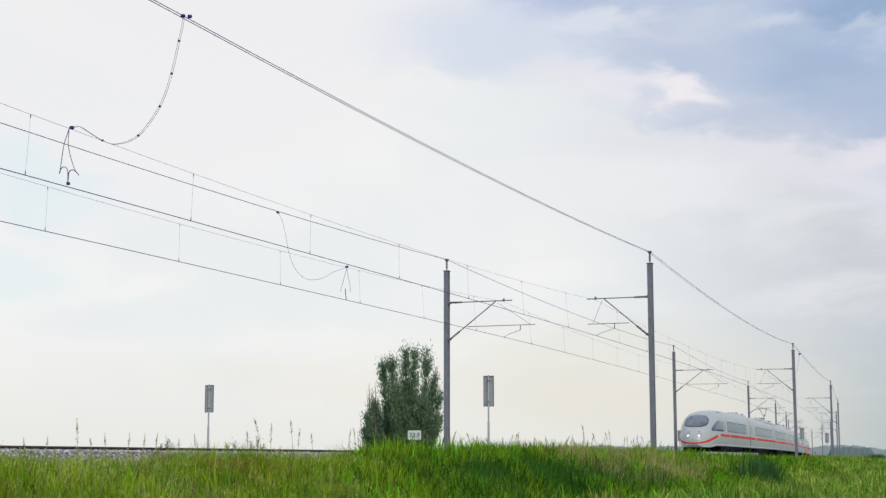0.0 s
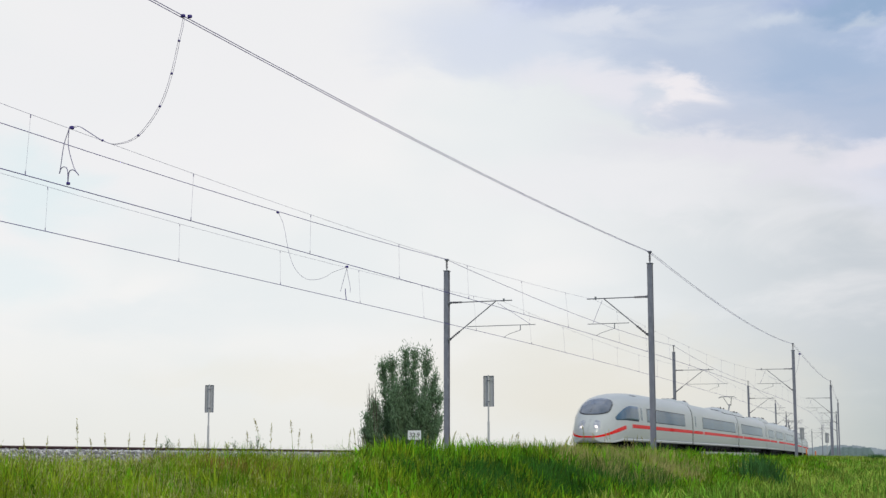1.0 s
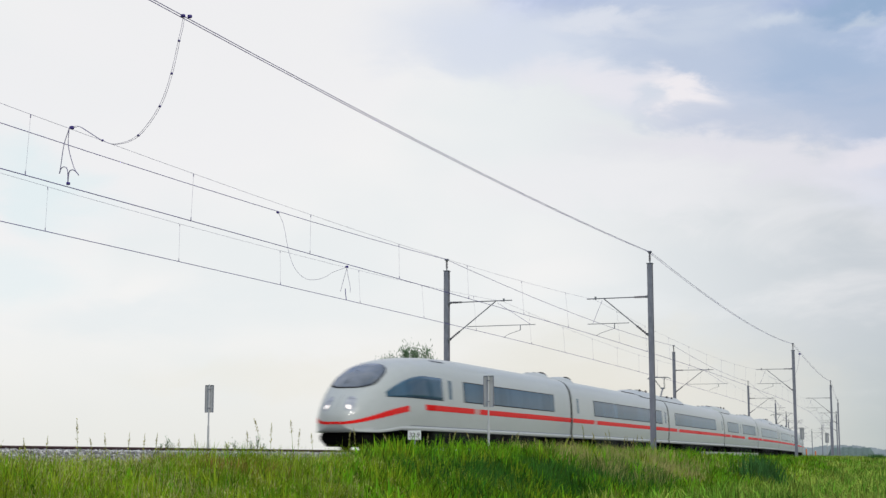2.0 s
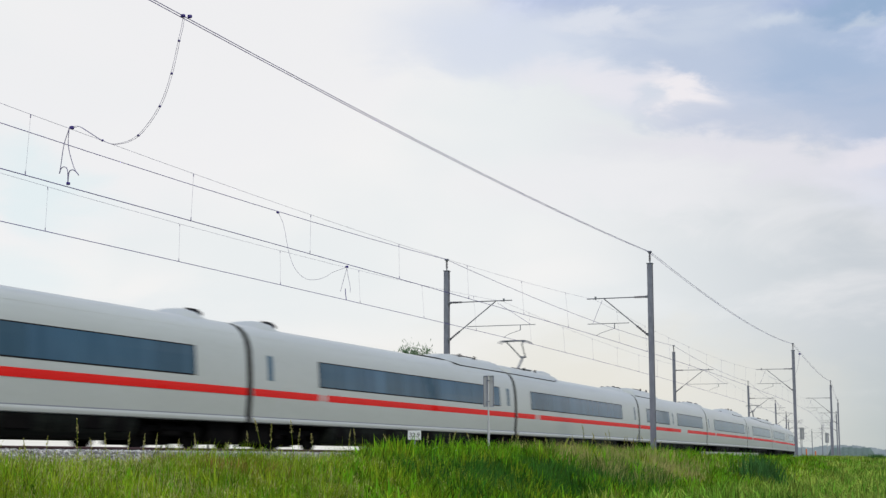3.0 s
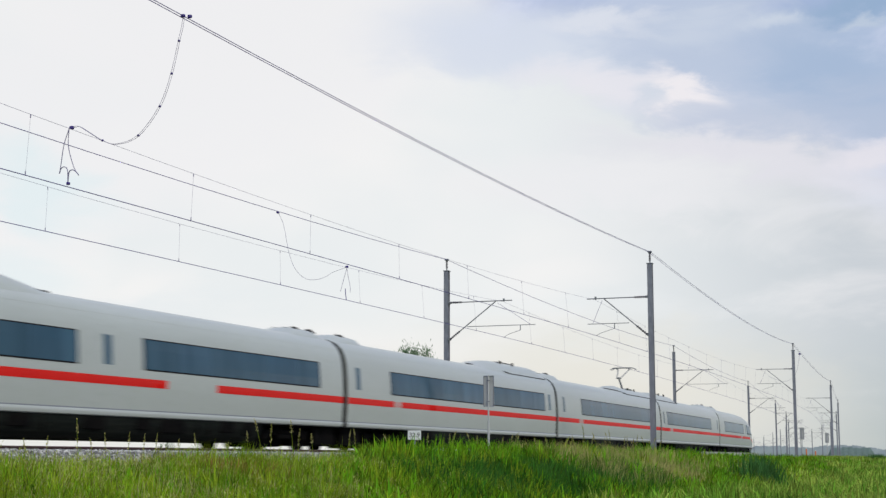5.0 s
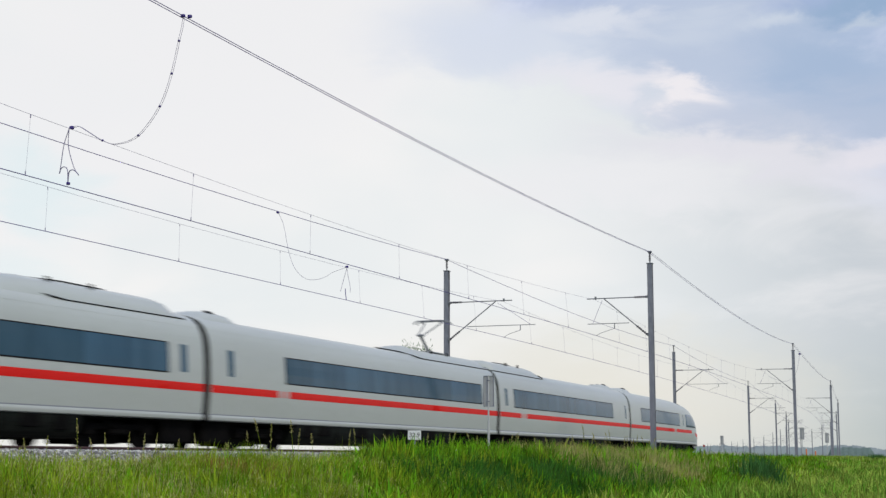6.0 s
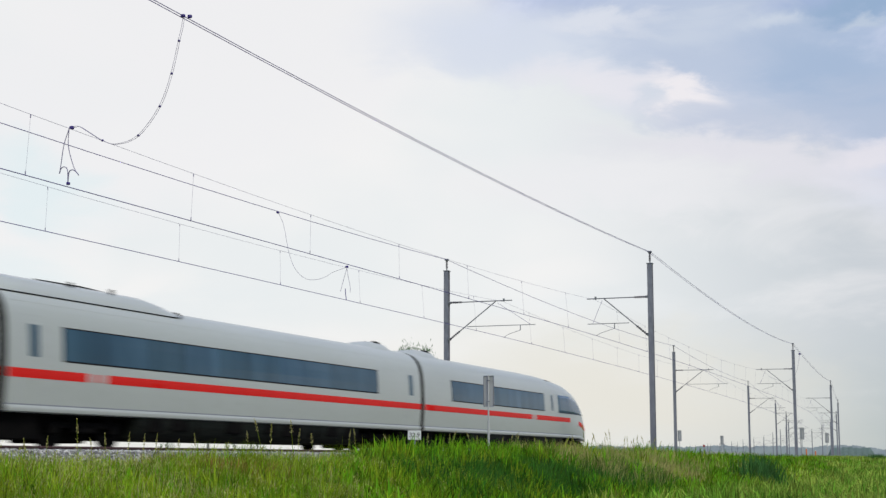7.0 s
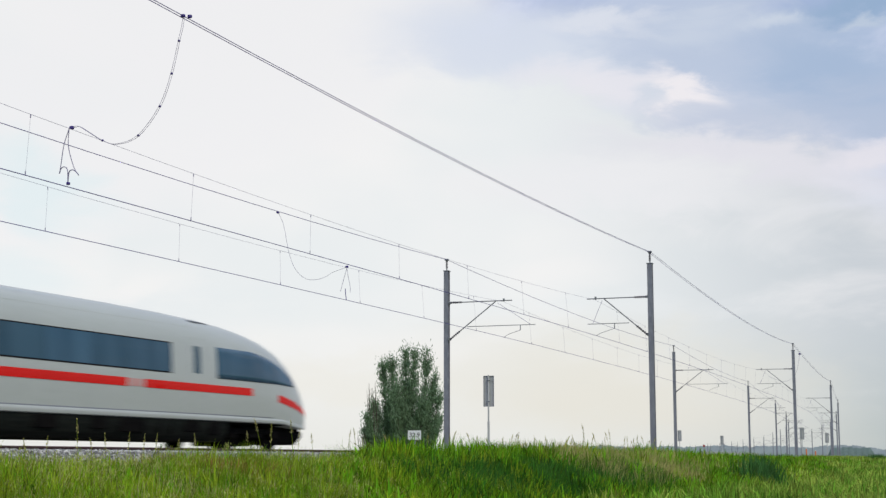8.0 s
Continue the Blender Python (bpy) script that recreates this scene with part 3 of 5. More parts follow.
def height_at(d, y):
    """Height of the upper surface at half width y."""
    st = station(d)
    for (w1, z1), (w0, z0) in zip(st[::-1], st[-2::-1]):
        if w1 <= y <= w0:
            return z1 + (z0 - z1) * (y - w1) / max(w0 - w1, 1e-6)
    return st[5][1]


def skin(bm, xs, nose):
    """Body shell between the stations xs; nose: function x -> distance behind the tip."""
    rings = []
    for x in xs:
        st = station(nose(x))
        pts = [(-w, z) for w, z in st] + [(w, z) for w, z in st[-2::-1]]
        rings.append([bm.verts.new((x, y, z)) for y, z in pts])
    n = len(rings[0])
    for a, b in zip(rings, rings[1:]):
        for k in range(n - 1):
            bm.faces.new((a[k], b[k], b[k + 1], a[k + 1]))
        bm.faces.new((a[n - 1], b[n - 1], b[0], a[0]))
    bm.faces.new(rings[0])
    bm.faces.new(rings[-1][::-1])
    bmesh.ops.recalc_face_normals(bm, faces=bm.faces)
    return bm


def panel(bm, x0, x1, lo, hi, side, nose, lift=0.006, nx=1, nz=3, crowd=0):
    """A thin plate lying on the body's side from x0 to x1 between the heights lo(d) and hi(d)."""
    f = lambda v, x: v(nose(x)) if callable(v) else v
    grids = []
    for depth in (lift, -0.02):
        grid = []
        for i in range(nx + 1):
            t = i / nx
            t = t ** 2.4 if crowd > 0 else 1 - (1 - t) ** 2.4 if crowd < 0 else t
            x = x0 + (x1 - x0) * t
            row = []
            for j in range(nz + 1):
                z = f(lo, x) + (f(hi, x) - f(lo, x)) * j / nz
                row.append(bm.verts.new((x, side * (width_at(nose(x), z) + depth), z)))
            grid.append(row)
        grids.append(grid)
    g, h = grids
    for i in range(nx):
        for j in range(nz):
            bm.faces.new((g[i][j], g[i + 1][j], g[i + 1][j + 1], g[i][j + 1]))
        for j in (0, nz):
            bm.faces.new((g[i][j], g[i + 1][j], h[i + 1][j], h[i][j]))
    for j in range(nz):
        for i in (0, nx):
            bm.faces.new((g[i][j], g[i][j + 1], h[i][j + 1], h[i][j]))
    bmesh.ops.recalc_face_normals(bm, faces=bm.faces)
    return bm


def top_patch(bm, nose, x_of, d0, d1, half, lift=0.008, rings=5, spokes=28, mid=0.0):
    """A rounded plate on the nose's upper side, d0 to d1 behind the tip."""
    c, r = (d0 + d1) / 2, (d1 - d0) / 2
    grid = []
    for i in range(rings + 1):
        row = []
        for k in range(spokes):
            a = 6.28319 * k / spokes
            t = i / rings
            ca, sa = math.cos(a), math.sin(a)
            d = c + r * t * math.copysign(abs(ca) ** 0.8, ca)
            y = mid + half * t * math.copysign(abs(sa) ** 0.8, sa)
            row.append(bm.verts.new((x_of(d), y, height_at(d, abs(y)) + lift)))
        grid.append(row)
    for a, b in zip(grid[1:], grid[2:]):
        for k in range(spokes):
            bm.faces.new((a[k], b[k], b[(k + 1) % spokes], a[(k + 1) % spokes]))
    bm.faces.new(grid[1])
    bmesh.ops.recalc_face_normals(bm, faces=bm.faces)
    return bm


def hump(bm, x0, x1, top, half=1.05, ramp0=1.6, ramp1=1.6):
    """A soft-edged roof fairing."""
    rings = []
    n = 14
    for i in range(n + 1):
        x = x0 + (x1 - x0) * i / n
        k = min(1, (x - x0) / ramp0 if ramp0 else 1, (x1 - x) / ramp1 if ramp1 else 1)
        k = k * k * (3 - 2 * k)
        row = []
        for y in (-1, -0.93, -0.75, -0.4, 0, 0.4, 0.75, 0.93, 1):
            base = height_at(99, abs(y) * half)
            edge = 1 - abs(y) ** 5
            row.append(bm.verts.new((x, y * half, base - 0.03 + (top + 0.03 - 3.89 + 0.25 * (3.89 - base)) * k * edge)))
        rings.append(row)
    for a, b in zip(rings, rings[1:]):
        for j in range(8):
            bm.faces.new((a[j], b[j], b[j + 1], a[j + 1]))
    bm.faces.new(rings[0])
    bm.faces.new(rings[-1])
    bmesh.ops.recalc_face_normals(bm, faces=bm.faces)
    return bm


def bellows(x):
    """Folded black joint that fills the gap between two cars, just inside their outline."""
    bm = bmesh.new()
    st = station(99)
    rings = []
    for k in range(9):
        f = 0.985 if k % 2 else 0.95
        rings.append([bm.verts.new((x - 0.22 + 0.055 * k, y * f, 0.82 + (z - 0.82) * (f + 0.01))) for y, z in [(-w, z) for w, z in st] + [(w, z) for w, z in st[-2::-1]]])
    n = len(rings[0])
    for a, b in zip(rings, rings[1:]):
        for k in range(n):
            bm.faces.new((a[k], b[k], b[(k + 1) % n], a[(k + 1) % n]))
    return bm


def wheel_mesh():
    bm = bmesh.new()
    prof = [(0.0, 0.0), (0.10, 0.0), (0.11, -0.05), (0.16, -0.05), (0.2, -0.02), (0.40, -0.02), (0.41, 0.0), (0.455, 0.0), (0.46, 0.09), (0.485, 0.1), (0.485, 0.13), (0.0, 0.13)]
    n = 24
    rings = [[bm.verts.new((r * math.cos(6.28319 * k / n), -y, r * math.sin(6.28319 * k / n))) for k in range(n)] for r, y in prof[1:-1]]
    for a, b in zip(rings, rings[1:]):
        for k in range(n):
            bm.faces.new((a[k], a[(k + 1) % n], b[(k + 1) % n], b[k]))
    bm.faces.new(rings[0])
    bm.faces.new(rings[-1])
    bmesh.ops.recalc_face_normals(bm, faces=bm.faces)
    return mesh_of("wheel", bm, M_UNDER)


WHEEL = wheel_mesh()


def add_bogie(car, x):
    bm = bmesh.new()
    for y in (-1.05, 1.05):
        box(bm, (x - 1.55, y - 0.09, 0.50), (x + 1.55, y + 0.09, 0.66), 0.03)
        box(bm, (x - 0.45, y - 0.12, 0.38), (x + 0.45, y + 0.12, 0.52), 0.03)
        for a in (-1.25, 1.25):
            box(bm, (x + a - 0.17, y - 0.13, 0.34), (x + a + 0.17, y + 0.13, 0.62), 0.04)
            tube(bm, [(x + a - 0.28, y * 1.06, 0.62), (x + a - 0.28, y * 1.06, 0.86)], 0.08, 8)
        tube(bm, [(x - 0.35, y * 1.12, 0.55), (x - 0.9, y * 1.12, 0.82)], 0.045, 8)
    box(bm, (x - 0.3, -1.0, 0.46), (x + 0.3, 1.0, 0.72), 0.03)
    for a in (-1.25, 1.25):
        tube(bm, [(x + a, -0.75, 0.46), (x + a, 0.75, 0.46)], 0.085, 8)
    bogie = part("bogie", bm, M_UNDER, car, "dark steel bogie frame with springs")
    for a in (-1.25, 1.25):
        for side in (-1, 1):
            w = new("wheel", WHEEL)
            w.parent = bogie
            w.matrix_basis = pose(x + a, side * 0.82, 0.46, 0, 0, 0 if side < 0 else 180)


def add_pantograph(car, x, way, raised=True):
    """way: +1 when the knee points to growing u."""
    p = part("pantograph", box(bmesh.new(), (x - 0.7, -0.5, 4.09), (x + 0.7, 0.5, 4.125), 0.01), M_ROOFGREY, car, "raised grey single-arm pantograph")
    for a in (-0.55, 0.55):
        for y in (-0.42, 0.42):
            part("insulator", ribbed(bmesh.new(), (x + a, y, 3.88), (x + a, y, 4.09), 0.06, 3), M_INSUL, p)
    k, f = Vector((x + way * 0.75, 0, 4.78)), Vector((x - way * 0.55, 0, 5.36))
    base = Vector((x - way * 0.15, 0, 4.13))
    part("lower_arm", tube(tube(bmesh.new(), [base, k], 0.06, 8), [base + Vector((-way * 0.1, 0, -0.02)), k + Vector((0, 0, -0.1))], 0.025, 6), M_GREYDET, p)
    bm = tube(bmesh.new(), [k + Vector((0, -0.12, 0)), f + Vector((0, -0.35, 0))], 0.03, 6)
    tube(bm, [k + Vector((0, 0.12, 0)), f + Vector((0, 0.35, 0))], 0.03, 6)
    tube(bm, [k + Vector((0, -0.16, 0)), k + Vector((0, 0.16, 0))], 0.05, 6)
    part("upper_arm", bm, M_GREYDET, p)
    bm = bmesh.new()
    for a in (-0.2, 0.2):
        tube(bm, smooth_run([(f.x + a, -0.8, 5.36), (f.x + a, -0.66, 5.45), (f.x + a, -0.45, 5.48), (f.x + a, 0.45, 5.48), (f.x + a, 0.66, 5.45), (f.x + a, 0.8, 5.36)], 3), 0.028, 6)
    for y in (-0.4, 0.4):
        tube(bm, [(f.x - 0.2, y, 5.46), (f.x, y, 5.36), (f.x + 0.2, y, 5.46)], 0.02, 5)
    part("collector_head", bm, M_GREYDET, p)


# windows and plates of each car, in metres along the train
GLAZING = {1: [(8.85, 21.75)], 2: [(29.4, 47.4)], 3: [(51.9, 70.0)], 4: [(76.6, 84.1), (86.95, 97.2)],
           5: [(103.0, 121.9)], 6: [(128.6, 146.6)], 7: [(150.9, 169.3)], 8: [(176.6, 189.35)]}
DOORS = {1: [7.3], 2: [26.05, 48.5], 3: [73.2], 4: [85.35], 5: [100.15, 122.65], 6: [125.2], 7: [149.8, 172.3], 8: [190.65]}
BREAKS = {1: [(3.0, 4.6), (10.1, 10.8)], 2: [(29.35, 30.05)], 3: [(52.5, 53.3)], 4: [(78.0, 78.9), (88.1, 90.7)], 5: [(103.3, 104.0)], 6: [(128.1, 128.9)],
          7: [(151.9, 152.8)], 8: [(187.25, 188.05), (193.75, 195.45)]}
HUMPS = {2: [(41.6, 49.35, 4.17, 2.0, 0.3)], 3: [(49.7, 59.1, 4.08, 0.3, 1.2)], 4: [(75.0, 84.3, 4.2, 0.8, 2.6)], 5: [(113.9, 123.2, 4.2, 2.6, 0.8)],
         6: [(138.9, 148.5, 4.08, 2.0, 0.3)], 7: [(148.85, 157.4, 4.15, 0.3, 2.0)]}
UNITS = {1: [(21.8, 23.7)], 2: [(26.1, 28.2)], 3: [(71.2, 73.9)], 4: [(96.2, 98.9)], 5: [(99.4, 102.3)], 6: [(124.3, 127.0)], 7: [(170.0, 172.3)], 8: [(174.5, 177.1)]}
# how far a fairing seam runs past its fairing, and over what length it swings outwards
SEAMS = {2: (1.0, 2.7), 6: (1.0, 2.7), 7: (0.2, 0.9)}
INTAKES = {1: [(0.75, 0.32)], 2: [(0.82, 0.32)], 3: [(0.45, 0.17), (0.84, 0.17)], 4: [(0.45, 0.17), (0.84, 0.17)], 5: [(0.5, 0.22)], 6: [(0.5, 0.22)], 7: [(0.62, 0.24)], 8: [(0.72, 0.26)]}
VENTS = {1: [7.0], 8: [191.4]}


def stripe_mid(d):
    return 1.73 - 0.71 * max(0, 1 - d / 5.2) ** 1.8


def build_car(i):
    """Car i of the train, built about its middle; x grows with u."""
    first, last = i == 1, i == 8
    lo = CAR - NOSE if first else CAR * (i - 1)
    hi = CAR * 7 + NOSE if last else CAR * i
    mid = CAR * (i - 0.5)
    X = lambda u: u - mid
    if first:
        nose, xof = (lambda x: x - X(lo)), (lambda d: X(lo) + d)
    elif last:
        nose, xof = (lambda x: X(hi) - x), (lambda d: X(hi) - d)
    else:
        nose = lambda x: 99.0
    end = first or last
    word = "white streamlined end car with red stripe" if end else "white middle car with dark window band and red stripe"
    car = tagged(new("train_car"), word, "train car", "cars of the train")
    a, b = X(lo) + (0 if first else 0.19), X(hi) - (0 if last else 0.19)
    xs = [a + (b - a) * k / 12 for k in range(13)]
    if end:
        ds = [0.0, 0.015, 0.03, 0.06, 0.1, 0.15, 0.2, 0.27, 0.35, 0.45, 0.57] + [0.7 + 0.15 * k for k in range(20)] + [3.7 + 0.25 * k for k in range(15)] + [8.0, 9.0, 10.2, 11.5]
        xs = sorted([xof(d) for d in ds] + [x for x in xs if nose(x) > 12.0])
    body = part("body", skin(bmesh.new(), xs, nose), M_WHITE, car, smooth=True)
    body.data.set_sharp_from_angle(angle=radians(38))
    # joint to the next car
    if not last:
        part("gangway_bellows", bellows(X(hi)), M_RUBBER, car, "black rubber gangway bellows")
    # glazing on both sides, red stripes, doors
    for side in (-1, 1):
        for u0, u1 in GLAZING[i]:
            part("window_band", panel(bmesh.new(), X(u0), X(u1), 2.06, 2.91, side, nose, 0.004, 8), M_RUBBER, car)
            n = max(2, round((u1 - u0) / 1.86))
            w = (u1 - u0 - 0.12) / n
            for k in range(n):
                q = u0 + 0.06 + w * k
                part("window_pane", panel(bmesh.new(), X(q + 0.005), X(q + w - 0.005), 2.10, 2.875, side, nose, 0.009), M_GLASS, car)
        cuts = sorted(BREAKS[i])
        edge = lo + (0.004 if first else 0.2)
        stop = hi - (0.004 if last else 0.2)
        runs = []
        for c0, c1 in cuts:
            runs.append((edge, c0))
            edge = c1
        runs.append((edge, stop))
        for r0, r1 in runs:
            nn = 30 if end else 4
            part("red_stripe", panel(bmesh.new(), X(r0), X(r1), lambda d: stripe_mid(d) - min(0.11, 0.05 + 0.03 * d), lambda d: stripe_mid(d) + min(0.11, 0.05 + 0.03 * d), side, nose, 0.012 if end else 0.005, nn, 2, (1 if first and r0 < lo + 1 else -1 if last and r1 > hi - 1 else 0)), M_RED, car, "red painted stripe")
        for u in DOORS[i]:
            door = part("door", panel(bmesh.new(), X(u - 0.45), X(u + 0.45), 1.02, 3.12, side, nose, 0.003, 1, 10), M_WHITE, car, "white plug door with a narrow window")
            part("door_window", panel(bmesh.new(), X(u - 0.17), X(u + 0.17), 2.12, 2.88, side, nose, 0.008), M_GLASS, door)
            part("door_seal", panel(bmesh.new(), X(u - 0.475), X(u - 0.455), 1.0, 3.14, side, nose, 0.004, 1, 8), M_ROOFGREY, door)
            part("door_seal", panel(bmesh.new(), X(u + 0.455), X(u + 0.475), 1.0, 3.14, side, nose, 0.004, 1, 8), M_ROOFGREY, door)
        part("roof_gutter", panel(bmesh.new(), X(lo) + (7.0 if first else 0.2), X(hi) - (7.0 if last else 0.2), 3.415, 3.43, side, nose, 0.004, 12, 1), M_WHITE, car)
        # thin grey strip drawn as the shade in the groove above the skirt
        part("skirt_groove", panel(bmesh.new(), X(lo) + (3.6 if first else 0.2), X(hi) - (3.6 if last else 0.2), 0.99, 1.02, side, nose, 0.004, 4, 1), M_GREYDET, car)
        if end:
            part("cab_side_window", panel(bmesh.new(), xof(1.85), xof(6.95), lambda d: 2.04 - 0.02 * max(0, 3.2 - d), lambda d: 2.13 + 0.80 * (1 - max(0, (5.3 - d) / 3.6) ** 2.0), side, nose, 0.016, 26, 6), M_GLASS, car, "long curved side window of the cab lounge", smooth=True)
            lamp = part("headlight", top_patch(bmesh.new(), nose, xof, 0.14, 0.66, 0.19, 0.008, 4, 20, side * 0.44), M_LAMPGLASS, car, "clear headlight cluster", smooth=True)
            if first:
                part("lamp_lens", top_patch(bmesh.new(), nose, xof, 0.20, 0.31, 0.075, 0.016, 3, 16, side * 0.43), M_LAMP, lamp, "lit white lamp lens")
    if end:
        tip = xof(0.0)
        part("red_stripe", box(bmesh.new(), (tip - 0.01, -0.19, 0.985), (tip + 0.01, 0.19, 1.075), 0.003), M_RED, car, "red painted stripe")
        part("windscreen_seal", top_patch(bmesh.new(), nose, xof, 1.02, 3.14, 0.93, 0.012, 10, 40), M_RUBBER, car, "black rubber windscreen seal", smooth=True)
        part("windscreen", top_patch(bmesh.new(), nose, xof, 1.07, 3.09, 0.88, 0.022, 10, 40), M_SCREEN, car, "wraparound dark windscreen", smooth=True)
        part("wiper", tube(bmesh.new(), [(xof(1.25), 0.15, height_at(1.25, 0.15) + 0.03), (xof(2.2), 0.1, height_at(2.2, 0.1) + 0.03)], 0.015, 5), M_RUBBER, car)
        part("coupler_hatch_seam", tube(bmesh.new(), [(xof(d), 0, height_at(d, 0) + 0.0) for d in (0.03, 0.1, 0.2, 0.35, 0.5, 0.7)], 0.01, 4), M_GREYDET, car)
    # roof equipment
    for u0, u1, top, r0, r1 in HUMPS.get(i, []):
        part("roof_fairing", hump(bmesh.new(), X(u0), X(u1), top, 1.05, r0, r1), M_WHITE, car, smooth=True)
        bm = bmesh.new()
        for side in (-1, 1):
            run = []
            out, sweep_in = SEAMS.get(i, (0.0, 1.5 * max(r0, r1)))
            q0, q1 = (u0 - out, u1) if r0 > r1 else (u0, u1 + out)
            for k in range(41):
                u = q0 + (q1 - q0) * k / 40
                far = min(((u - q0) if r0 > r1 else (q1 - u)) / sweep_in, 1)
                w = 0.35 + 0.71 * far * far * (3 - 2 * far)
                run.append((X(u), side * w, height_at(99, w) + 0.004 + (0.02 if far < 1 else 0)))
            tube(bm, run, 0.026, 5)
        part("fairing_seam", bm, M_RUBBER, car)
        c = (u0 + u1) / 2
        turn = 1 if r0 > r1 else -1
        for q in (-0.9 * turn, 0.9 * turn, 2.3 * turn):
            part("roof_equipment", box(bmesh.new(), (X(c + q) - 0.36, -0.14, top - 0.06), (X(c + q) + 0.36, 0.14, top + 0.03), 0.025), M_RUBBER, car, "dark roof apparatus")
        part("roof_busbar", tube(bmesh.new(), [(X(c - 1.3 * turn), -0.3, top - 0.02), (X(c), -0.3, top + 0.03), (X(c + 1.9 * turn), -0.3, top + 0.01)], 0.022, 5), M_RUBBER, car, "dark high-voltage busbar")
        for q in (-0.9, 0.9):
            part("roof_insulator", ribbed(bmesh.new(), (X(c + q), -0.62, top - 0.1), (X(c + q), -0.62, top + 0.04), 0.07, 3), M_RUBBER, car)
    if i in (3, 6):
        d0, d1 = (56.3, 58.9) if i == 3 else (139.2, 141.8)
        part("insulator_dome", hump(bmesh.new(), X(d0), X(d1), 4.21 if i == 3 else 4.16, 0.8, 1.1, 1.1), M_WHITE, car, smooth=True)
    for u0, u1 in UNITS[i]:
        unit = part("air_unit", hump(bmesh.new(), X(u0), X(u1), 4.09, 0.85, 0.9, 0.8), M_WHITE, car, smooth=True)
        for f, half in INTAKES[i]:
            bm = bmesh.new()
            m_ = u0 + f * (u1 - u0)
            for y in (-0.34, 0.0, 0.34):
                box(bm, (X(m_) - half, y - 0.13, 3.9), (X(m_) + half, y + 0.13, 4.12), 0.07)
            box(bm, (X(m_) - half - 0.04, -0.52, 3.9), (X(m_) + half + 0.04, 0.52, 4.05), 0.05)
            part("grille", bm, M_RUBBER, unit, "dark rounded roof intake")
    for side in (-1, 1):
        for c0, c1 in BREAKS[i]:
            if nose(X(c0)) > 6 and c1 - c0 < 1.5:
                part("emblem", panel(bmesh.new(), X(c0 + 0.12 * (c1 - c0)), X(c1 - 0.12 * (c1 - c0)), 1.63, 1.83, side, nose, 0.006), M_EMBLEM, car, "small faded emblem in the stripe")
    for u in VENTS.get(i, []):
        for side in (-1, 1):
            part("roof_vent", panel(bmesh.new(), X(u) - 0.6, X(u) + 0.6, 3.60, 3.67, side, nose, 0.012, 4, 2), M_GREYDET, car, "dark shallow roof vent")
            for q in (-0.42, -0.14, 0.14, 0.42):
                part("vent_slat", panel(bmesh.new(), X(u + q) - 0.09, X(u + q) + 0.09, 3.615, 3.655, side, nose, 0.02), M_RUBBER, car)
    if i == 3:
        add_pantograph(car, X(54.6), 1)
    if i == 6:
        add_pantograph(car, X(143.95), -1)
    # underfloor
    b1, b2 = -8.69, 8.69
    bm = bmesh.new()
    rings = []
    for x in (b1 + 1.9, b1 + 2.0, b2 - 2.0, b2 - 1.9):
        inset = 0.12 if x in (b1 + 1.9, b2 - 1.9) else 0.0
        half = [(1.40 - inset, 0.86), (1.385 - inset, 0.62), (1.32 - inset, 0.40), (1.18 - inset, 0.27), (0.95 - inset, 0.235 + inset)]
        rings.append([bm.verts.new((x, -w, z)) for w, z in half] + [bm.verts.new((x, w, z)) for w, z in half[::-1]])
    for ra, rb in zip(rings, rings[1:]):
        for k in range(len(ra)):
            bm.faces.new((ra[k], rb[k], rb[(k + 1) % len(ra)], ra[(k + 1) % len(ra)]))
    bm.faces.new(rings[0])
    bm.faces.new(rings[-1][::-1])
    bmesh.ops.recalc_face_normals(bm, faces=bm.faces)
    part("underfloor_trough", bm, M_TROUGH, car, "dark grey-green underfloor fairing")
    for side in (-1, 1):
        for x, w, z in ((b1 + 2.5, 0.55, 0.44), (b1 + 3.6, 0.8, 0.5), (-2.2, 0.9, 0.48), (0.1, 0.6, 0.5), (1.3, 1.1, 0.44), (b2 - 4.3, 0.7, 0.5), (b2 - 3.0, 0.5, 0.44)):
            part("intake_grille", box(bmesh.new(), (x, min(side * 1.30, side * 1.41), z), (x + w, max(side * 1.30, side * 1.41), 0.80), 0.02), M_UNDER, car, "black underfloor intake")
        for x in (b1 + 4.9, b1 + 7.0, 3.1, b2 - 5.0):
            part("fairing_joint", box(bmesh.new(), (x, min(side * 1.34, side * 1.402), 0.42), (x + 0.03, max(side * 1.34, side * 1.402), 0.82)), M_UNDER, car)
    for q0, q1 in ((X(lo) + (3.2 if first else 0.3), b1 - 1.9), (b2 + 1.9, X(hi) - (3.2 if last else 0.3))):
        if q1 > q0:
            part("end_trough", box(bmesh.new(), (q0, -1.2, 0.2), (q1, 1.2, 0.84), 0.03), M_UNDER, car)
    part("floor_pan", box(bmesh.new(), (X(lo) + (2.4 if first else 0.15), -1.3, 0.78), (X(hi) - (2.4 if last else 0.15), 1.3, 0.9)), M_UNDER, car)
    # brake gear, and a black box that fills the shaded bogie opening
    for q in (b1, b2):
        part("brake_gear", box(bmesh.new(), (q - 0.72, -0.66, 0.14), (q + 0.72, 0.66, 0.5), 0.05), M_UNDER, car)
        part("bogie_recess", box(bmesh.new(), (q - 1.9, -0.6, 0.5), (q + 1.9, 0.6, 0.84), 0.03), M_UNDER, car)
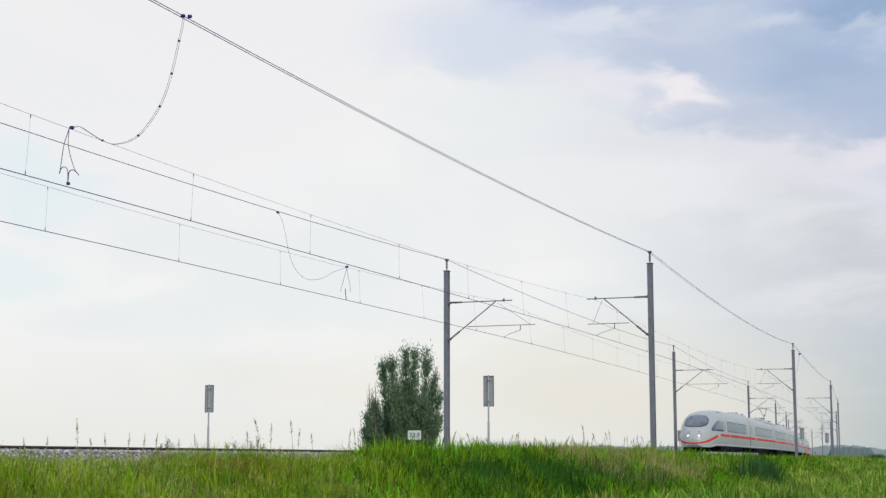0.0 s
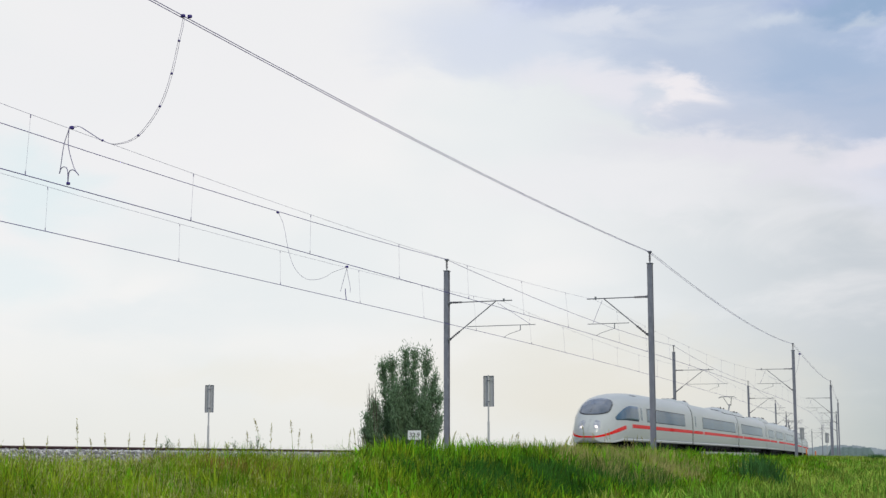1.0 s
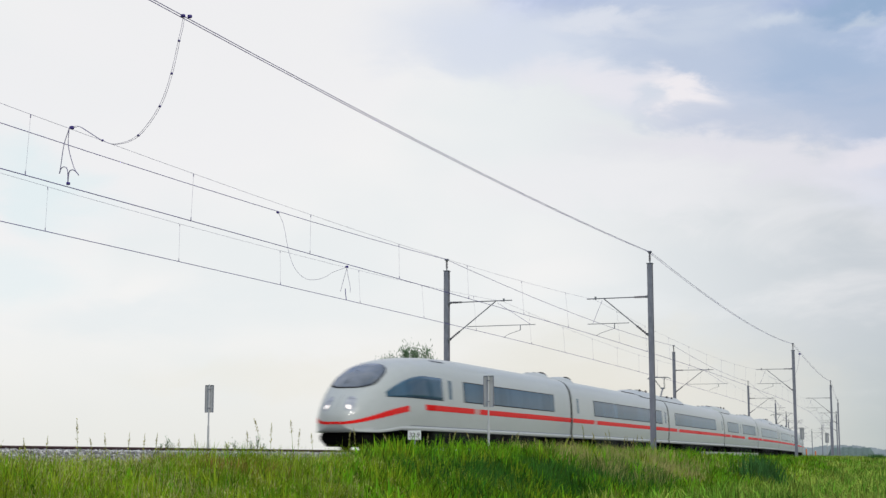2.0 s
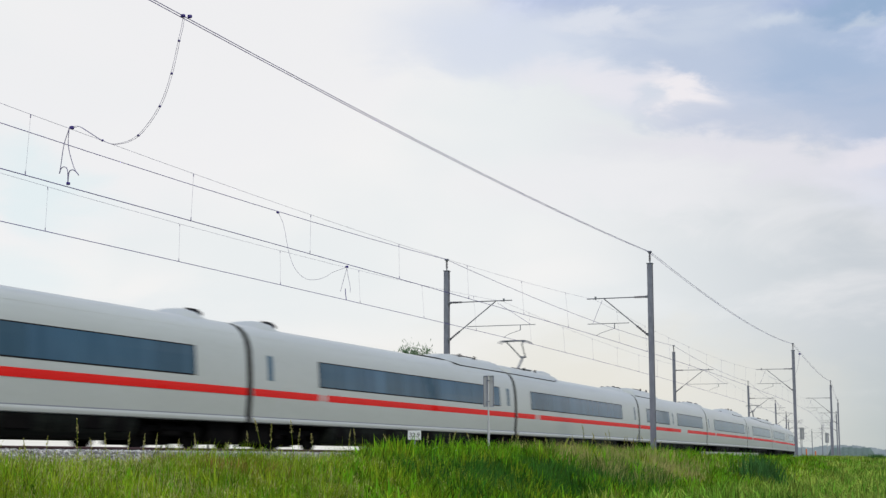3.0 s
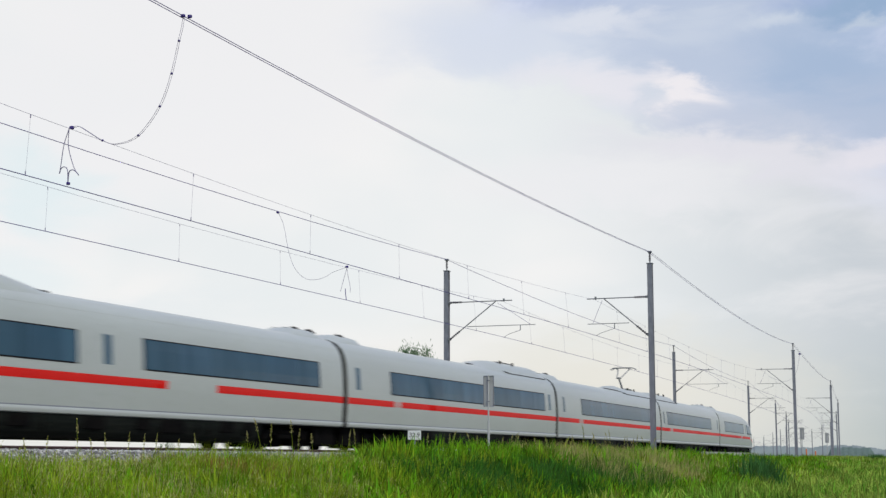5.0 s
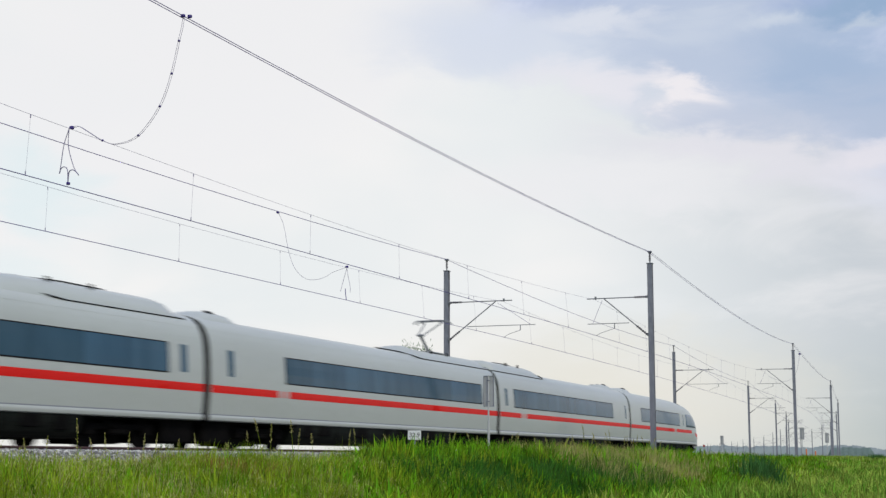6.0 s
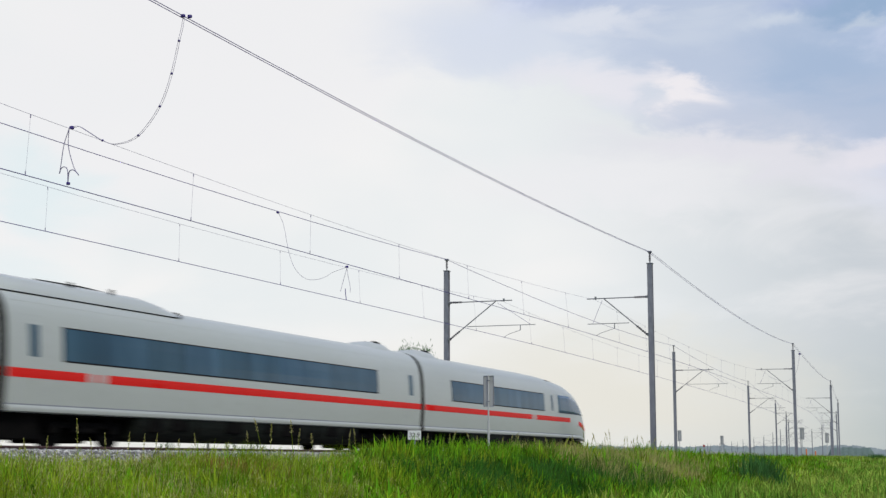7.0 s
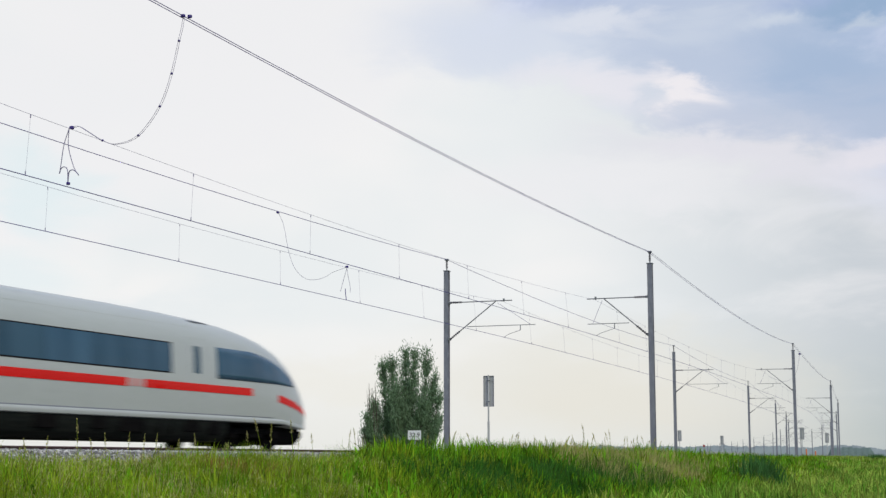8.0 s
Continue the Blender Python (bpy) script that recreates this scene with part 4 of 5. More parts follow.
    if end:
        part("snow_plough", box(bmesh.new(), (min(xof(0.55), xof(3.4)), -0.95, 0.2), (max(xof(0.55), xof(3.4)), 0.95, 0.84), 0.25), M_UNDER, car, "dark snow plough under the nose")
    add_bogie(car, b1)
    add_bogie(car, b2)
    return car, mid


TRAIN = [build_car(i) for i in range(1, 9)]


# small departures from even running, in metres, every half second
DRIFT = [-0.5, 0.2, -0.45, 0.3, -0.5, 0.0, -0.62, -0.03, -0.75, -0.02, -0.6, 0.1, -0.5, 0.2, -0.26, 0.36, 0.02]


def car_pose(mid, t):
    k = min(int(t * 2), 15)
    s = GAP2_AT - SPEED * (t - 3.5) + (mid - 2 * CAR) + DRIFT[k] + (DRIFT[k + 1] - DRIFT[k]) * (2 * t - k)
    a, b = plan(s - 8.69, FAR_C), plan(s + 8.69, FAR_C)
    d = b - a
    q = (a + b) / 2
    return pose(q.x, q.y, 0, 0, 0, math.degrees(math.atan2(d.y, d.x)))


# ---- lineside signs and posts ----
def text_mesh(body, size):
    cu = bpy.data.curves.new("text", "FONT")
    cu.body, cu.size, cu.align_x, cu.align_y, cu.extrude = body, size, "CENTER", "CENTER", 0.002
    ob = bpy.data.objects.new("text", cu)
    me = bpy.data.meshes.new_from_object(ob)
    bpy.data.objects.remove(ob)
    bpy.data.curves.remove(cu)
    me.materials.append(M_INK)
    return me


def build_signs():
    sign = tagged(new("lineside_sign"), "tall narrow grey-backed sign plate on a thin steel post", "sign", "signs beside the track")
    part("post", tube(bmesh.new(), [(0, 0, -1.0), (0, 0, 0.9)], 0.038, 8), M_POST, sign)
    part("upper_post", tube(bmesh.new(), [(0, 0, 0.9), (0, 0, 2.33)], 0.028, 8), M_POST, sign)
    part("plate", box(bmesh.new(), (-0.17, 0.03, 1.36), (0.17, 0.038, 2.31), 0.003), M_SIGNBACK, sign)
    bm = bmesh.new()
    for x0, x1 in ((-0.17, -0.155), (0.155, 0.17)):
        box(bm, (x0, 0.005, 1.36), (x1, 0.03, 2.31), 0.002)
    for z in (1.36, 2.295):
        box(bm, (-0.155, 0.005, z), (0.155, 0.03, z + 0.015), 0.002)
    part("edge_fold", bm, M_GALV, sign)
    for z in (1.5, 2.15):
        part("clamp", box(bmesh.new(), (-0.045, -0.033, z), (0.045, 0.03, z + 0.03), 0.006), M_GALV, sign)
    sign.matrix_basis = along(42.1, 6.0)
    for s, off in ((43.9, -5.0), (129.0, -5.0), (160.0, -5.2), (121.0, 6.3), (146.0, 6.6)):
        copy_thing(sign, along(s, off))
    km = tagged(new("kilometre_marker"), "small white kilometre plate reading 32.9 on a low post", "marker plate")
    part("post", tube(bmesh.new(), [(0, 0, -1.1), (0, 0, 0.3)], 0.03, 8), M_GALV, km)
    plate = part("plate", box(bmesh.new(), (-0.18, -0.045, 0.265), (0.18, -0.032, 0.515), 0.004), M_SIGNWHITE, km)
    t = new("number", text_mesh("32.9", 0.17))
    t.parent = plate
    t.matrix_basis = pose(0, -0.049, 0.392, 90)
    km.matrix_basis = along(36.15, 6.05, 0, 20)
    marker = tagged(new("marker_post"), "short orange plastic marker post in the grass", "marker post", "marker posts")
    part("post", tube(bmesh.new(), [(0, 0, -0.9), (0, 0, 0.62)], 0.06, 8), M_ORANGE, marker)
    part("cap", tube(bmesh.new(), [(0, 0, 0.62), (0, 0, 0.68)], 0.062, 8, 0.03), M_SIGNWHITE, marker)
    marker.matrix_basis = pose(-23.0, 138.0, 0.1)
    copy_thing(marker, pose(-22.2, 138.1, -0.1))
    disc = tagged(new("signal_disc"), "small round red board on a grey post", "signal board")
    part("post", tube(bmesh.new(), [(0, 0, -2.0), (0, 0, 1.3)], 0.04, 6), M_GALV, disc)
    bm = tube(bmesh.new(), [(0, -0.05, 1.45), (0, -0.08, 1.45)], 0.13, 14)
    part("board", bm, M_REDSIGN, disc)
    disc.matrix_basis = pose(-36.7, 155.7, -0.25, 0, 0, 13)
    v, f = sweep([(5.7, -0.7), (5.7, 0.16), (5.95, 0.16), (5.95, -0.7)], [76 + 2 * k for k in range(11)], True)
    tagged(new("parapet", mesh_from("parapet", v, f, M_CONC)), "low pale concrete parapet beside the track", "parapet", kind="structure")
    cab = tagged(new("equipment_cabinet"), "low grey concrete lineside cabinet beside the mast", "cabinet")
    part("body", box(bmesh.new(), (-0.5, -0.35, -0.9), (0.5, 0.35, 0.1), 0.02), M_CONC, cab)
    part("lid", box(bmesh.new(), (-0.54, -0.39, 0.1), (0.54, 0.39, 0.16), 0.015), M_GALV, cab)
    cab.matrix_basis = along(150.0, 6.4)


# ---- vegetation ----
def land_z(off, s=0.0):
    """Height of the turf; far along the line the bank widens into a level verge."""
    table = [(-14, -2.05), (-12, -1.8), (-9.5, -0.95), (-8, -0.78), (-4.5, -0.75), (5.0, -0.70), (7.4, -0.66), (8.4, -0.74), (9.6, -1.15), (11.4, -1.8), (11.7, -1.9), (500, -1.9)]
    z = np.interp(off, [a for a, _ in table], [b for _, b in table])
    wide = np.interp(off, [7.4, 13.5, 20, 24, 28, 32], [-0.66, -0.7, -0.72, -0.8, -1.4, -1.9])
    t = np.clip((s - 75) / 60, 0, 1)
    t = t * t * (3 - 2 * t)
    return np.where(off > 7.4, z + (wide - z) * t, z)


def plan_many(s, off):
    th = K0 * np.minimum(s, S1) + K1 * np.maximum(s - S1, 0)
    t1 = K0 * np.minimum(s, S1)
    x = -D0 - (1 - np.cos(t1)) / K0 + (np.cos(th) - np.cos(t1)) / K1
    y = np.sin(t1) / K0 + (np.sin(th) - np.sin(t1)) / K1
    return x + off * np.cos(th), y + off * np.sin(th)


RNG = np.random.default_rng(7)


def grass(name, label, mat, s, off, height, width, lean=0.45, tuft=None, kind="grass", lift=0.0):
    """Bent tapering blades rooted at (s, off), leaning in tufts, joined into one mesh."""
    n = len(s)
    x, y = plan_many(s, off)
    z = land_z(off, s) - 0.04 + lift
    # tufts lean together: direction from a smooth field plus scatter
    field = np.sin(s * 1.7 + off * 2.3) + np.sin(s * 0.6 - off * 1.1 + 1.3)
    ang = field * 1.6 + RNG.normal(0, 0.9, n) + 0.6
    if tuft is not None:
        m = int(tuft.max()) + 1
        height = height * RNG.uniform(0.55, 1.22, m)[tuft]
        ang = RNG.uniform(0, 6.28, m)[tuft] + RNG.normal(0, 0.7, n)
    tilt = np.abs(RNG.normal(0, lean, n)) * height
    dx, dy = np.cos(ang) * tilt, np.sin(ang) * tilt
    face = RNG.uniform(0, math.pi, n)
    wx, wy = np.cos(face) * width / 2, np.sin(face) * width / 2
    levels = ((0.0, 0.0, 0.75), (0.45, 0.18, 1.0), (0.8, 0.58, 0.62))
    co = np.zeros((n, 7, 3))
    for k, (h, b, w) in enumerate(levels):
        for j, sg in enumerate((-1, 1)):
            co[:, 2 * k + j, 0] = x + dx * b + sg * wx * w
            co[:, 2 * k + j, 1] = y + dy * b + sg * wy * w
            co[:, 2 * k + j, 2] = z + height * h
    co[:, 6, 0], co[:, 6, 1], co[:, 6, 2] = x + dx, y + dy, z + height * (1.0 - 0.25 * np.minimum(tilt / height, 1) ** 2)
    faces = np.array([[0, 1, 3], [0, 3, 2], [2, 3, 5], [2, 5, 4], [4, 5, 6]])
    idx = (np.arange(n)[:, None, None] * 7 + faces[None]).reshape(-1)
    me = bpy.data.meshes.new(name)
    me.vertices.add(n * 7)
    me.vertices.foreach_set("co", co.reshape(-1))
    nf = n * 5
    me.loops.add(nf * 3)
    me.loops.foreach_set("vertex_index", idx)
    me.polygons.add(nf)
    me.polygons.foreach_set("loop_start", np.arange(nf) * 3)
    me.polygons.foreach_set("loop_total", np.full(nf, 3))
    me.polygons.foreach_set("use_smooth", np.full(nf, True))
    me.materials.append(mat)
    me.update()
    me.validate()
    return tagged(new(name, me), label, kind, kind="stuff")


def clumped(n, s0, s1, o0, o1, spread=0.16, each=14, power=1.0):
    """Roots in tufts; power > 1 crowds them towards s0."""
    m = max(1, n // each)
    cs = s0 + (s1 - s0) * RNG.random(m) ** power
    co = RNG.uniform(o0, o1, m)
    i = RNG.integers(0, m, n)
    return cs[i] + RNG.normal(0, spread * 1.3, n), np.clip(co[i] + RNG.normal(0, spread, n), 5.3, 40), i


def wave(s, off, a=0.9, b=1.3, c=0.0):
    return 0.5 + 0.25 * np.sin(s * a + off * 0.7 + c) + 0.25 * np.sin(s * b * 0.37 - off * b + 2 * c)


def build_grass():
    # short mixed turf beside the open ballast
    def tall(s, off):
        """How far the tall stand has set in: it begins beyond about thirty metres."""
        edge = 31.0 - 2.0 * (off - 5.7) + 0.8 * np.sin(off * 2.1)
        t = np.clip((s - edge) / 3.5, 0, 1)
        return t * t * (3 - 2 * t)
    for name, label, mat, n, hh in (("turf", "short yellow-green grass beside the ballast", M_GRASSY, 62000, 0.52), ("turf", "short fresh green grass beside the ballast", M_GRASS, 42000, 0.47)):
        s, off, i = clumped(n, 12.5, 34.0, 5.7, 10.6, 0.14, 36)
        h = hh * (0.5 + 0.75 * RNG.random(n)) * (0.75 + 0.5 * wave(s, off)) * np.where(off < 6.2, 0.8, 1.0) * np.clip(0.82 + (s - 22) * 0.025, 0.8, 1.1)
        grass(name, label, mat, s, off, 1.1 * h, RNG.uniform(0.004, 0.016, n), 0.45, i)
    s, off, _ = clumped(7000, 12.5, 36.0, 5.6, 9.8, 0.3)
    grass("dry_grass", "sparse dry seed-bearing grass in the turf", M_STRAW, s, off, RNG.uniform(0.3, 0.62, len(s)), RNG.uniform(0.004, 0.009, len(s)), 0.3)
    s, off, _ = clumped(900, 22.3, 24.2, 6.2, 8.8, 0.18)
    grass("sorrel", "reddish flowering sorrel in the turf", M_SORREL, s, off, RNG.uniform(0.4, 0.62, len(s)), RNG.uniform(0.006, 0.012, len(s)), 0.2, kind="sorrel")
    s, off, _ = clumped(3000, 17.0, 34.0, 5.25, 5.7, 0.16, 40)
    grass("turf", "ragged tufts at the ballast edge", M_GRASSY, s, off, RNG.uniform(0.22, 0.52, len(s)), RNG.uniform(0.005, 0.014, len(s)), 0.4)
    # airy seed heads of the fine grasses
    s, off, i = clumped(12000, 12.5, 34.0, 5.6, 10.4, 0.035, 9)
    top = RNG.uniform(0.26, 0.56, int(i.max()) + 1)[i] * (0.75 + 0.5 * wave(s, off))
    grass("seed_heads", "airy pale seed heads over the turf", M_SEED, s, off, RNG.uniform(0.025, 0.06, len(s)), RNG.uniform(0.008, 0.016, len(s)), 0.8, None, "grass", top + RNG.normal(0, 0.035, len(s)))
    # tall stand
    for mat, label, n, w, hh, c in ((M_GRASS, "tall lush green grass on the embankment", 120000, 0.034, 0.86, 0.0), (M_GRASSY, "tall yellowish green grass on the embankment", 40000, 0.028, 0.84, 1.7)):
        s, off, i = clumped(n, 19.0, 150.0, 5.7, 11.5, 0.15, 34, 1.5)
        keep = RNG.random(n) < np.clip(tall(s, off) + 0.15, 0, 1) * np.clip(0.05 + 1.5 * wave(s, off, 1.1, 1.9, c), 0, 1)
        s, off, i = s[keep], off[keep], i[keep]
        k = len(s)
        h = 1.08 * hh * (0.62 + 0.5 * RNG.random(k)) * (0.45 + 0.55 * tall(s, off)) * np.where(off > 9.4, 0.85, 1.0) * (0.78 + 0.38 * wave(s, off, 1.3, 2.1, 0.5)) * np.interp(s, [36, 41, 58, 75, 100], [0.85, 0.98, 0.9, 0.78, 0.7])
        grass("tall_grass", label, mat, s, off, h, w * (0.5 + RNG.random(k)) * (1 + s / 200), 0.38, i)
    # the densest tufts, bent by the wind along the line
    s, off, i = clumped(22000, 30.0, 62.0, 7.0, 8.6, 0.13, 46)
    grass("tall_grass", "dense bending tufts of bright green grass", M_GRASS, s, off, RNG.uniform(0.5, 0.98, len(s)) * (0.6 + 0.5 * wave(s, off, 1.9, 2.7, 0.9)), RNG.uniform(0.008, 0.022, len(s)), 0.5, i)
    # dry straw stand, dark reeds far off, near blades coloured as the stand's shade
    s, off, _ = clumped(4200, 42.0, 60.0, 5.8, 9.6, 0.16, 24)
    grass("dry_grass", "stand of pale dry straw-coloured grass", M_STALK, s, off, RNG.uniform(0.65, 1.16, len(s)) * np.interp(s, [46, 58], [1.0, 0.9]), RNG.uniform(0.009, 0.019, len(s)), 0.24)
    s, off, _ = clumped(3000, 40.0, 53.0, 8.2, 10.6, 0.14, 26)
    grass("dry_grass", "tan dry stalks leaning over the green slope", M_STALK, s, off, RNG.uniform(0.6, 1.05, len(s)), RNG.uniform(0.008, 0.016, len(s)), 0.3)
    s, off, _ = clumped(4000, 48.0, 70.0, 5.7, 9.6, 0.35)
    grass("dry_grass", "thin pale straw-coloured grass among green", M_STRAW, s, off, RNG.uniform(0.45, 0.85, len(s)), RNG.uniform(0.007, 0.014, len(s)), 0.22)
    s, off, _ = clumped(20000, 60.0, 150.0, 6.0, 20.0, 0.35)
    grass("dry_grass", "scattered pale dry grass on the embankment", M_STRAW, s, off, RNG.uniform(0.3, 0.6, len(s)), RNG.uniform(0.01, 0.02, len(s)), 0.25)
    # the two near patches darken the slope where the tall grass shades it
    for s0, s1, o0, o1, n in ((122.6, 124.0, 11.6, 12.2, 900), (61.5, 66, 10.3, 11.3, 800), (28.5, 39, 8.8, 10.6, 7500), (38, 48, 8.9, 10.8, 5000)):
        s, off, _ = clumped(n, s0, s1, o0, o1, 0.3)
        grass("reed_patch", "patch of dark green blades: reeds far off, shade low in the near stand", M_REEDDARK if s0 > 60 else M_REEDSHADE, s, off, RNG.uniform(0.55, 1.1, n) * (1.05 if s0 > 80 else 0.85 if s0 < 50 else 1.5), RNG.uniform(0.012, 0.024, n) * (1.7 if s0 > 60 else 1), 0.34, kind="reeds")
    # meadow between the embankment and the eye
    for mat, label, n, c in ((M_VERGE, "long green meadow grass", 48000, 0.4), (M_OLIVE, "long yellowish meadow grass", 46000, 2.1)):
        s, off, i = clumped(n, 36.0, 110.0, 11.0, 24.0, 0.22, 36, 1.3)
        keep = RNG.random(n) < np.clip(0.3 + wave(s, off, 0.5, 0.7, c), 0, 1)
        s, off, i = s[keep], off[keep], i[keep]
        k = len(s)
        grass("meadow_grass", label, mat, s, off, RNG.uniform(0.4, 0.85, k) * (0.75 + 0.55 * wave(s, off, 0.6, 0.9, c)), RNG.uniform(0.02, 0.048, k) * (1 + s / 130), 0.4, i)
    s, off, _ = clumped(20000, 120.0, 420.0, 5.7, 12.5, 0.4, 14, 1.8)
    grass("tall_grass", "tall green grass along the distant embankment", M_OLIVE, s, off, RNG.uniform(0.5, 0.9, len(s)), RNG.uniform(0.04, 0.10, len(s)), 0.35)
    s, off, i = clumped(46000, 80.0, 260.0, 9.0, 25.0, 0.3, 40, 1.3)
    grass("verge_grass", "tall mixed grass on the level verge", M_OLIVE, s, off, RNG.uniform(0.34, 0.72, len(s)) * (0.75 + 0.5 * wave(s, off, 0.31, 0.53)), RNG.uniform(0.025, 0.06, len(s)) * (1 + s / 200), 0.35, i)
    s, off, i = clumped(30000, 80.0, 220.0, 9.0, 25.0, 0.3, 40, 1.3)
    grass("verge_grass", "tall green grass on the level verge", M_VERGE, s, off, RNG.uniform(0.4, 0.75, len(s)), RNG.uniform(0.025, 0.06, len(s)) * (1 + s / 200), 0.35, i)
    s, off, _ = clumped(9000, 10.0, 160.0, 0, 1, 0.3)
    off = -4.9 - 3.2 * RNG.random(len(s))
    grass("verge_grass", "low grass on the far side of the tracks", M_GRASSY, s, off, RNG.uniform(0.15, 0.42, len(s)), RNG.uniform(0.015, 0.03, len(s)), 0.35)


def stalk(height, head, bend, lead):
    """A flowering grass stalk with its seed head and two leaves."""
    st = tagged(new("grass_stalk"), lead, "grass stalk", "seed stalks in the grass")
    pts = [(bend * (k / 8) ** 2, 0.3 * bend * (k / 8) ** 2, height * k / 8) for k in range(9)]
    part("stem", tube(bmesh.new(), pts, 0.006, 4, 0.003), M_GRASSY, st)
    bm = bmesh.new()
    rnd = random.Random(int(height * 1000))
    for k in range(34):
        t = 1 - head * rnd.random()
        q = Vector((bend * t * t, 0.3 * bend * t * t, height * t))
        a = rnd.uniform(0, 6.28)
        spread = 0.05 * (1 - t) / head + 0.012
        d = Vector((math.cos(a) * spread, math.sin(a) * spread, rnd.uniform(0.015, 0.05)))
        e = Vector((-math.sin(a), math.cos(a), 0)) * 0.009
        bm.faces.new([bm.verts.new(v) for v in (q, q + d * 0.6 + e, q + d, q + d * 0.6 - e)])
    tagged(part("seed_head", bm, M_STRAW, st), kind="stuff")
    for side, h0 in ((1, 0.25), (-1, 0.45)):
        bm = bmesh.new()
        prev = None
        for k in range(6):
            t = k / 5
            q = Vector((side * 0.22 * t, 0.05 * t, height * (h0 + 0.25 * t - 0.12 * t * t)))
            w = 0.009 * (1 - t) + 0.0008
            pair = (bm.verts.new(q + Vector((0, w, 0))), bm.verts.new(q - Vector((0, w, 0))))
            if prev:
                bm.faces.new((prev[0], prev[1], pair[1], pair[0]))
            prev = pair
        part("leaf", bm, M_GRASS, st)
    return st


def place_stalks():
    kinds = [stalk(1.0, 0.35, 0.10, "tall grass stalk with a feathery seed head"), stalk(1.0, 0.22, 0.28, "bent grass stalk with a drooping seed head"),
             stalk(1.0, 0.5, 0.04, "upright dock stalk with a dense seed head")]
    rows = [(20.2, 0.10, 2), (20.75, 0.14, 2), (21.65, 0.47, 2), (22.14, 0.13, 0), (22.5, 0.22, 2), (23.2, 0.24, 2), (23.7, 0.23, 2), (24.1, 0.25, 2), (24.9, 0.14, 0), (25.6, 0.26, 2),
            (27.7, 0.33, 1), (28.4, 0.63, 1), (28.7, 0.54, 0), (29.8, 0.63, 1), (29.95, 0.43, 0), (30.8, 0.34, 1), (32.6, 0.48, 0), (33.2, 0.54, 0), (51.2, 1.0, 1), (54.0, 0.57, 0), (57.4, 0.84, 1), (60.2, 0.77, 0), (62.2, 0.68, 1)]
    rnd = random.Random(4)
    for k in range(26):
        rows.append((rnd.uniform(34, 66), rnd.uniform(0.3, 0.55), rnd.choice((0, 1))))
    for k in range(14):
        rows.append((rnd.uniform(45, 61), rnd.uniform(0.5, 0.9), rnd.choice((0, 1))))
    used = set()
    for s, top, kind in rows:
        off = 5.75 + (rnd.random() * 0.8 if s > 33.5 else 0)
        m = along(s, off, -0.72, rnd.uniform(0, 360))
        k = top + 0.72
        if kind not in used:
            used.add(kind)
            ob = kinds[kind]
            ob.matrix_basis = m
        else:
            ob = copy_thing(kinds[kind], m)
        ob.scale = (0.8 + 0.2 * k, 0.8 + 0.2 * k, k)


def leaf_cloud(points, size, rnd, mat, up=0.35):
    """Small folded leaves round the given points."""
    n = len(points)
    co = np.zeros((n, 4, 3))
    d = rnd.normal(0, 1, (n, 3))
    d[:, 2] += up * 2
    d /= np.linalg.norm(d, axis=1)[:, None]
    e = np.cross(d, rnd.normal(0, 1, (n, 3)))
    e /= np.linalg.norm(e, axis=1)[:, None]
    L = size * rnd.uniform(0.6, 1.3, (n, 1))
    co[:, 0] = points
    co[:, 1] = points + d * L * 0.45 + e * L * 0.13
    co[:, 2] = points + d * L
    co[:, 3] = points + d * L * 0.45 - e * L * 0.13
    return co.reshape(-1, 3), [tuple(range(4 * k, 4 * k + 4)) for k in range(n)]


def build_tree(name, label, at, limbs, leaves, size, seed, base_r=0.28):
    """limbs: (lean x, lean y, height, spread) of each ascending limb."""
    rnd, rp = np.random.default_rng(seed), random.Random(seed)
    tree = tagged(new(name), label, "tree")
    tree.matrix_basis = at
    bm = tube(bmesh.new(), [(0, 0, -0.1), (0.05, 0, 0.7), (0, 0.06, 1.5), (0.08, 0.0, 2.4)], base_r, 9, base_r * 0.7)
    tube(bm, [(0, 0, -0.15), (0, 0, 0.35)], base_r * 1.35, 9, base_r)
    part("trunk", bm, M_BARK, tree)
    pts = []
    for lx, ly, h, sp in limbs:
        run = smooth_run([(0, 0, 0.8), (lx * 0.35, ly * 0.35, h * 0.3), (lx * 0.8, ly * 0.8, h * 0.62), (lx, ly, h)], 5)
        part("limb", tube(bmesh.new(), run, base_r * 0.42, 6, 0.02), M_BARK, tree)
        bm = bmesh.new()
        for k in range(44):
            t = 0.18 + 0.8 * rp.random()
            q = run[min(int(t * len(run)), len(run) - 1)]
            a = rp.uniform(0, 6.28)
            r = sp * (0.45 + 0.75 * rp.random()) * (1.15 - 0.75 * t)
            tip = q + Vector((math.cos(a) * r * 0.85, math.sin(a) * r * 0.85, r * rp.uniform(1.0, 2.3)))
            tube(bm, [q, q.lerp(tip, 0.5) + Vector((0, 0, -0.05)), tip], 0.022, 3, 0.006, False)
            m = int(leaves / len(limbs) / 44)
            w = rnd.random((m, 1))
            c = np.array(q) + (np.array(tip) - np.array(q)) * w
            pts.append(c + rnd.normal(0, 0.12 + 0.05 * sp, (m, 3)) * (0.5 + w) * np.array((1, 1, 1.4)))
        part("twigs", bm, M_BARK, tree)
    v, f = leaf_cloud(np.concatenate(pts), size, rnd, M_LEAF, 1.3)
    part("crown", mesh_from("crown", v, f, M_LEAF), M_LEAF, tree, "grey-green willow foliage with gaps")
    return tree


